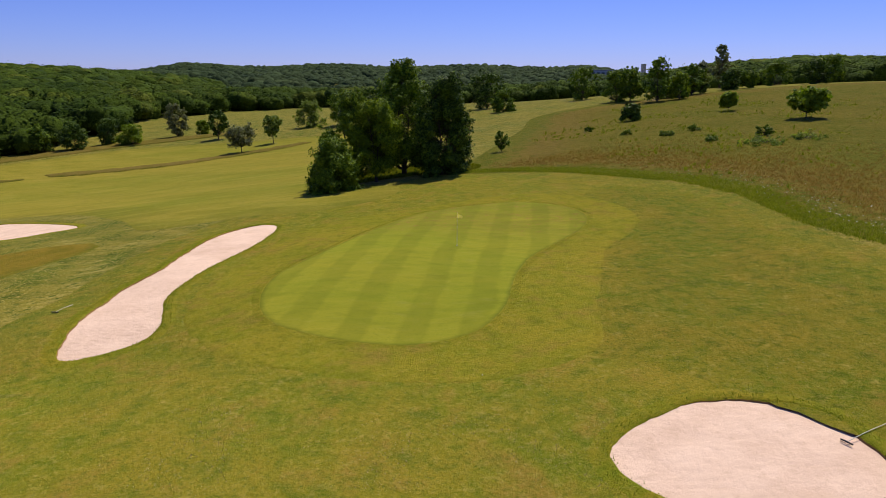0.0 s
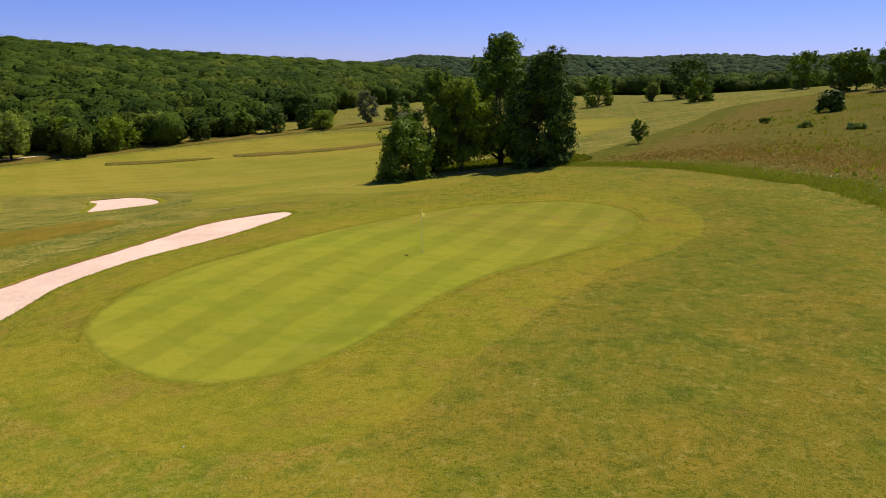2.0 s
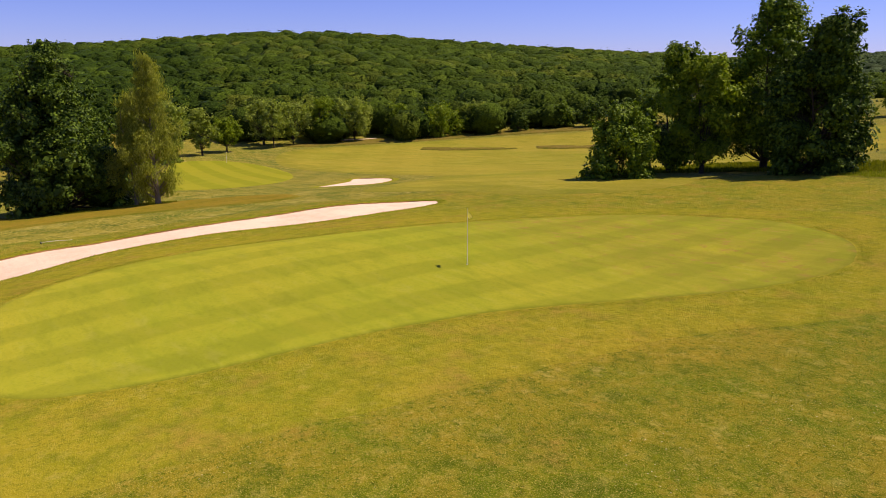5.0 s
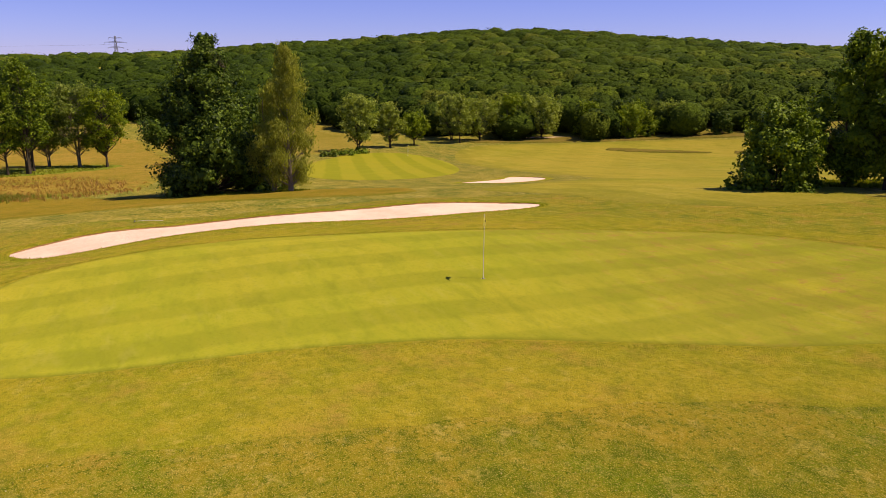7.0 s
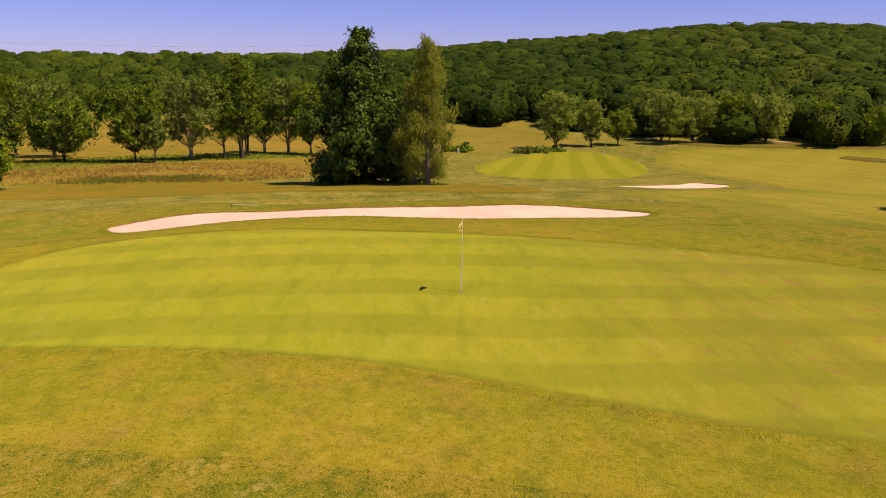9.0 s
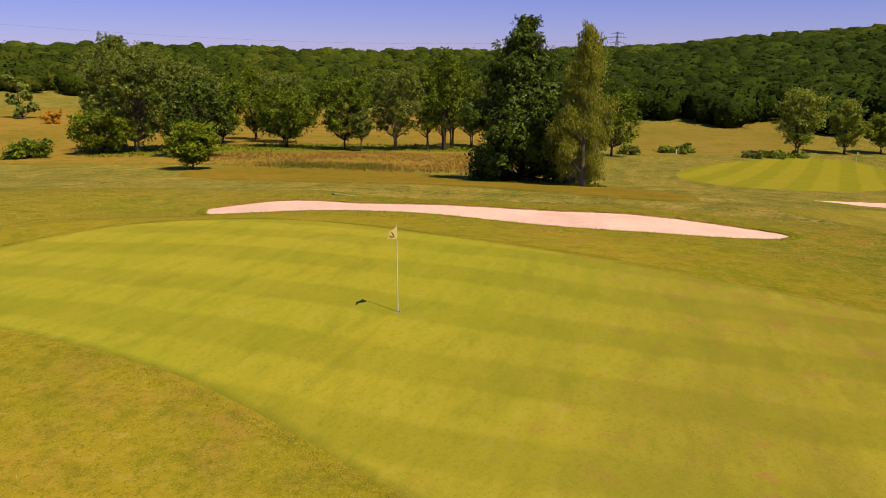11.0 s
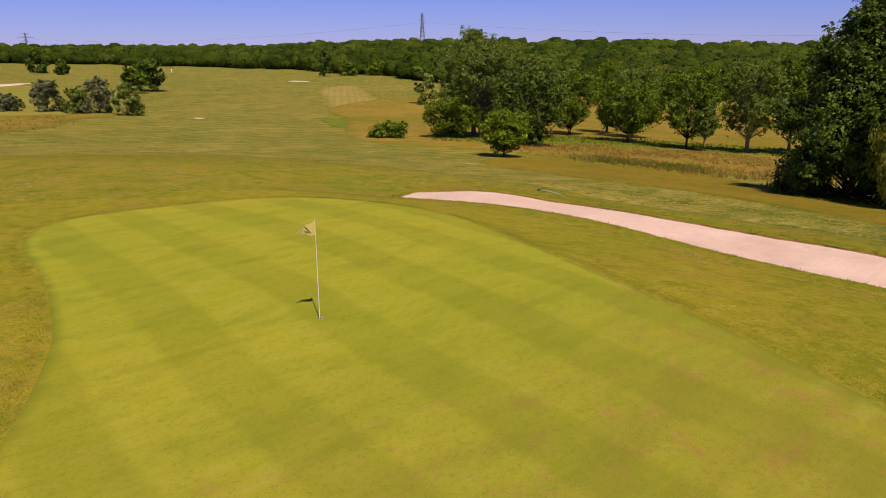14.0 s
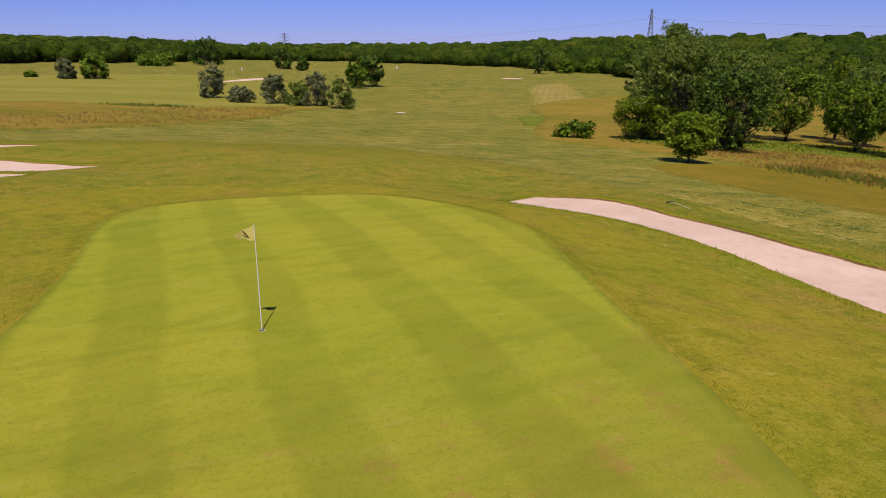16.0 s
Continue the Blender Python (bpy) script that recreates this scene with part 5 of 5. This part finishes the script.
# ---- pylons and cables ----
def pylon(x, y, tall, turn, label):
    """A lattice mast with three cross arms."""
    z = zat(x, y)
    ob = empty("pylon", x, y, z, turn)
    body, widths = [], []
    for k in range(11):
        u = k / 10
        widths.append((tall * u, tall * (0.085 * (1 - u) ** 1.4 + 0.012)))
    for sx in (-1, 1):
        for sy in (-1, 1):
            body.append(tube([(sx * w, sy * w, h) for h, w in widths], np.full(11, tall * 0.006), 4))
    for (h0, w0), (h1, w1) in zip(widths, widths[1:]):
        for ax in (0, 1):
            for side in (-1, 1):
                for s in (-1, 1):
                    p, q = [0, 0, h0], [0, 0, h1]
                    p[ax], p[1 - ax], q[ax], q[1 - ax] = s * w0, side * w0, -s * w1, side * w1
                    body.append(tube([p, q], [tall * 0.0032] * 2, 4))
    v, f = joined(body)
    part("mast", mesh_of("mast", v, f, steel), ob)
    for h, w in ((0.68, 0.20), (0.82, 0.29), (0.94, 0.18)):
        arm = []
        for s in (-1, 1):
            arm += [tube([(0, 0, tall * h), (s * tall * w, 0, tall * (h + 0.012))], [tall * 0.006, tall * 0.003], 4), tube([(0, 0, tall * (h + 0.04)), (s * tall * w, 0, tall * (h + 0.012))], [tall * 0.005, tall * 0.003], 4),
                    tube([(s * tall * w, 0, tall * (h + 0.01)), (s * tall * w, 0, tall * (h - 0.035))], [tall * 0.004, tall * 0.003], 4)]
        v, f = joined(arm)
        part("cross_arm", mesh_of("cross_arm", v, f, steel), ob)
    return tagged(ob, label, "pylon", "pylons of the power line")


MASTS = [(-985, -30, 44), (-557, -624, 46), (-349, -1445, 46)]
for k, (x, y, tall) in enumerate(MASTS):
    pylon(x, y, tall, (75, 35, 10)[k], "grey lattice power pylon above the distant trees")


def cable(a, b, sag):
    (x0, y0, t0), (x1, y1, t1) = a, b
    z0, z1 = zat(x0, y0) + t0 * 0.78, zat(x1, y1) + t1 * 0.78
    u = np.linspace(0, 1, 25)
    line = np.c_[x0 + (x1 - x0) * u, y0 + (y1 - y0) * u, z0 + (z1 - z0) * u - sag * 4 * u * (1 - u)]
    v, f = tube(line, np.full(25, 0.06), 5)
    return tagged(new("power_cable", mesh_of("power_cable", v, f, wire)), "thin dark power cable between two pylons", "cable", "power cables")


cable(MASTS[0], MASTS[1], 12)
cable(MASTS[1], MASTS[2], 12)


# ---- far buildings ----
def block(lo, hi, bevel=0.1):
    bm = bmesh.new()
    bmesh.ops.create_cube(bm, size=1)
    bmesh.ops.scale(bm, vec=np.subtract(hi, lo), verts=bm.verts)
    bmesh.ops.translate(bm, vec=np.add(hi, lo) / 2, verts=bm.verts)
    bmesh.ops.bevel(bm, geom=bm.edges[:], offset=bevel, segments=1, affect="EDGES")
    me = bpy.data.meshes.new("block")
    bm.to_mesh(me)
    bm.free()
    return me


def building(name, x, y, z, w, d, h, storeys, bays, wall, roof, label, turn=0):
    ob = empty(name, x, y, z, turn)
    me = block((-w / 2, -d / 2, -4), (w / 2, d / 2, h))
    me.materials.append(wall)
    part("wall", me, ob)
    me = block((-w / 2 - 0.5, -d / 2 - 0.5, h + 0.01), (w / 2 + 0.5, d / 2 + 0.5, h + 0.9))
    me.materials.append(roof)
    part("roof", me, ob)
    pane = block((-0.5, -0.08, -0.5), (0.5, 0.08, 0.5), 0.02)
    pane.materials.append(glass_dark)
    for i in range(bays):
        for j in range(storeys):
            win = part("window", pane, ob)
            win.matrix_basis = Matrix.Translation(((i + 0.5) / bays * w - w / 2, -d / 2 - 0.03, (j + 0.55) / storeys * h)) @ Matrix.Diagonal((w / bays * 0.6, 1, h / storeys * 0.5, 1))
    return tagged(ob, label, "building")


building("hall", 134, 780, 8, 44, 20, 9, 1, 8, render_wall, grey_roof, "low distant hall with a grey-blue roof behind trees", 8)
building("tower_block", 355, 1657, zat(355, 1657), 9, 9, 38 - zat(355, 1657), 14, 3, render_wall, grey_roof, "pale distant tower block above the tree line", 8)


# ---- tall grass ----
def tufts(name, places, heights, mat, label, seed, blades=5, wide=0.035):
    """Tufts of tall grass: curved pointed blades fanning out from the ground."""
    rng = np.random.default_rng(seed)
    p = np.repeat(np.asarray(places, float), blades, 0)
    h = np.repeat(np.asarray(heights, float), blades) * rng.uniform(0.6, 1.15, len(p))
    p = p + rng.normal(size=p.shape) * 0.09
    z = land(p[:, 0], p[:, 1])
    a = rng.random(len(p)) * 2 * math.pi
    tip = np.stack([np.cos(a), np.sin(a)], 1) * (h * rng.uniform(0.1, 0.55, len(p)))[:, None]
    side = np.stack([-np.sin(a), np.cos(a)], 1) * wide * rng.uniform(0.7, 1.5, len(p))[:, None]
    base = np.c_[p, z]
    v = np.stack([base + np.c_[side, 0 * h], base - np.c_[side, 0 * h], base + np.c_[tip * 0.35 - side * 0.7, h * 0.6], base + np.c_[tip, h], base + np.c_[tip * 0.35 + side * 0.7, h * 0.6]], 1).reshape(-1, 3)
    f = np.arange(5 * len(p)).reshape(-1, 5)
    return tagged(new(name, mesh_of(name, v, f, mat, False)), label, "grass", kind="stuff")


def scatter(rng, poly, count, margin=0.0):
    lo, hi = poly.min(0), poly.max(0)
    q = rng.uniform(lo, hi, (count, 2))
    return q[inside(poly, q[:, 0], q[:, 1])]


rng = np.random.default_rng(3)
def blades(name, places, tall, wide, mat, label, seed):
    """Short single blades of turf."""
    r = np.random.default_rng(seed)
    n = len(places)
    a = r.random(n) * 2 * math.pi
    h = tall * r.uniform(0.5, 1.3, n)
    base = np.c_[places, land(places[:, 0], places[:, 1]) + 0.012]
    side = np.stack([-np.sin(a), np.cos(a), 0 * a], 1) * (wide * r.uniform(0.6, 1.4, n))[:, None]
    tip = base + np.stack([np.cos(a), np.sin(a), 0 * a], 1) * (h * r.uniform(0.3, 1.1, n))[:, None] + np.c_[0 * a, 0 * a, h]
    v = np.stack([base - side, base + side, tip], 1).reshape(-1, 3)
    return tagged(new(name, mesh_of(name, v, np.arange(3 * n).reshape(-1, 3), mat, False)), label, "grass", kind="stuff")


at = scatter(rng, SURROUND, 190000)
ok = ~inside(outward(APRON, -0.9), at[:, 0], at[:, 1])
for poly in BUNKERS.values():
    ok &= ~inside(outward(poly, 0.1), at[:, 0], at[:, 1])
blades("rough_blades", at[ok], 0.045, 0.013, turf_blade, "short uneven blades of rough grass", 9)
rims = np.concatenate([outward(BUNKERS[key], 0.05 + 0.14 * k) for key in ("long", "round", "back") for k in range(3)])
at = rims[rng.integers(0, len(rims), 9000)] + rng.normal(size=(9000, 2)) * 0.06
blades("rim_blades", at, 0.075, 0.014, fringe_blade, "ragged uncut blades along the bunker rims", 23)
rims = np.concatenate([outward(GREEN, off) for off in (0.06, 0.16, 0.30)])
near = np.concatenate([np.roll(outward(GREEN, off), -1, axis=0) for off in (0.06, 0.16, 0.30)])
pick = rng.integers(0, len(rims), 16000)
at = rims[pick] + (near[pick] - rims[pick]) * rng.random((16000, 1)) + rng.normal(size=(16000, 2)) * 0.07
at = at[np.array([noise.noise((x * 0.5, y * 0.5, 31)) + 0.6 * noise.noise((x * 1.7, y * 1.7, 32)) for x, y in at]) > -0.25]
blades("collar_blades", at, 0.035, 0.011, fringe_blade, "longer dull green blades round the edge of the putting green", 37)
at = scatter(rng, np.array([(-9, -22), (-2, -20.5), (5, -20), (10, -20.5), (14, -21), (16, -27), (4, -26.5), (-4, -27), (-10, -27)], float), 7000)
at = at[np.array([noise.noise((x * 0.35, y * 0.35, 11)) + 0.7 * noise.noise((x * 1.3, y * 1.3, 12)) for x, y in at]) > 0.18]
for key in ("round", "back"):
    at = at[~inside(outward(BUNKERS[key], 0.1), at[:, 0], at[:, 1])]
blades("grass_clippings", at, 0.03, 0.024, clipping_straw, "pale dry clippings strewn over the rough grass", 29)
EDGE_LINE = np.array([(-2.2, 35.4), (4.5, 34.0), (10.1, 31.2), (14.3, 27.1), (19.5, 22.5), (22.8, 15.0), (23.3, 5.5), (25.6, -1.2), (31, -12), (42, -26)])
seg = np.linalg.norm(np.diff(EDGE_LINE, axis=0), axis=1)
s = rng.random(10000) * seg.sum()
at = np.c_[np.interp(s, np.r_[0, np.cumsum(seg)], EDGE_LINE[:, 0]), np.interp(s, np.r_[0, np.cumsum(seg)], EDGE_LINE[:, 1])]
away = rng.random(10000) ** 1.5 * 3.4
at = at + np.c_[away * 0.75, away * 0.66] + rng.normal(size=at.shape) * 0.25
tufts("meadow_fringe", at, 0.08 + 0.17 * rng.random(10000), fringe_blade, "fringe of tall green grass along the mown edge", 1, 5, 0.02)
s = rng.random(10000) * seg.sum()
at = np.c_[np.interp(s, np.r_[0, np.cumsum(seg)], EDGE_LINE[:, 0]), np.interp(s, np.r_[0, np.cumsum(seg)], EDGE_LINE[:, 1])]
away = 3.5 + rng.gamma(3.0, 3.2, 10000)
at = at + np.c_[away * 0.75, away * 0.66] + rng.normal(size=at.shape) * 1.2
tufts("meadow_tufts", at, 0.12 + 0.16 * rng.random(10000), red_blade, "belt of reddish seeding meadow grass", 2, 4, 0.025)


def flowers(name, places, label, seed):
    """Small white flower heads on thin stalks."""
    r = np.random.default_rng(seed)
    n, k = len(places), 6
    high = r.uniform(0.3, 0.55, n)
    top = np.c_[places, land(places[:, 0], places[:, 1]) + high]
    a = np.arange(k) / k * 2 * math.pi
    rim = np.stack([np.cos(a), np.sin(a), 0.25 + 0 * a], 1)[None] * (r.uniform(0.03, 0.06, n))[:, None, None] + top[:, None]
    v = np.concatenate([rim, top[:, None]], 1).reshape(-1, 3)
    i = np.arange(k)
    f = (np.stack([i, (i + 1) % k, 0 * i + k], -1)[None] + (np.arange(n) * (k + 1))[:, None, None]).reshape(-1, 3)
    return tagged(new(name, mesh_of(name, v, f, petal, False)), label, "flowers", kind="stuff")


s = (0.25 + 0.75 * rng.random(420)) * seg.sum()
at = np.c_[np.interp(s, np.r_[0, np.cumsum(seg)], EDGE_LINE[:, 0]), np.interp(s, np.r_[0, np.cumsum(seg)], EDGE_LINE[:, 1])]
away = 1.2 + rng.random(420) * 5.0
flowers("white_flowers", at + np.c_[away * 0.75, away * 0.66] + rng.normal(size=at.shape) * 0.5, "small white flowers in the tall grass fringe", 31)
# Belts of tall seeding grass along the meadow edges, with green reedy clumps in them.
WEST_BELT = rounded([(-55, -37), (-56.5, -31), (-53.5, -23), (-56.5, -13), (-66, -11), (-86, -19), (-86, -31), (-80, -42), (-74, -52), (-62, -50)], 1.0)
SOUTH_BELT = rounded([(14, -72), (0.7, -80), (-9.5, -89), (-22.2, -103.5), (-29.4, -118.5), (-30, -126), (-22, -125), (-4.4, -112), (8, -98), (30, -85)], 1.0)
for poly, count, mat, tall, label in ((WEST_BELT, 5200, straw_blade, 0.26, "belt of tall straw-coloured seeding grass before the tree row"), (SOUTH_BELT, 3800, straw_blade, 0.24, "belt of tall straw-coloured seeding grass beside the fairway"),
                                      (rounded([(-54.5, -33), (-55, -27), (-55.5, -21), (-58, -20), (-60, -26), (-58, -34)], 1.0), 700, reed_blade, 0.38, "green reedy clumps in the tall grass"),
                                      (rounded([(2, -124), (-4, -119), (-10, -120), (-12, -124), (-4, -126)], 1.0), 500, reed_blade, 0.38, "light green reedy patch in the brown meadow")):
    at = scatter(rng, poly, count * 2)[:count]
    at = at[np.array([noise.noise((x * 0.16, y * 0.16, 5)) for x, y in at]) > rng.uniform(-0.5, 0.25, len(at))]
    tufts("tall_grass", at + rng.normal(size=at.shape) * 1.2, 0.16 + tall * (0.4 + 0.8 * rng.random(len(at))), mat, label, 51, 4, 0.03)
at = scatter(rng, np.array([(20, 30), (27, 12), (34, 5), (60, 20), (75, 60), (60, 120), (30, 118), (14, 90), (6, 56)], float), 5200)
at = at[np.array([noise.noise((x * 0.11, y * 0.11, 6)) + 0.5 * noise.noise((x * 0.5, y * 0.5, 2)) for x, y in at]) > 0.12]
tufts("meadow_scrub", at, 0.15 + 0.35 * rng.random(len(at)) ** 2, fringe_blade, "yellow-green scrubby tufts scattered over the meadow", 61, 6, 0.05)
for poly, count, tall, label in (([(-17, 31), (-12, 34), (-6, 37), (-1, 37), (1, 41), (-2, 46), (-9, 48), (-16, 43)], 3500, 0.3, "lush green grass and weeds under the tree clump"),
                                 ([(-50, -8), (-42, -7), (-39, -1), (-38.5, 2), (-42, 3), (-48, 0), (-51, -3)], 2500, 0.16, "lush green weeds at the foot of the two trees"),
                                 ([(-76, -74), (-62, -66), (-60, -58), (-70, -56), (-84, -42), (-96, -22), (-112, -14), (-114, -26), (-98, -52), (-84, -66)], 4000, 0.4, "green grass in the shade of the tree row")):
    at = scatter(rng, rounded(poly, 1.0), count * 2)[:count]
    tufts("lush_grass", at, tall * (0.6 + 0.7 * rng.random(len(at))), grass_blade, label, 21, 4, 0.05)
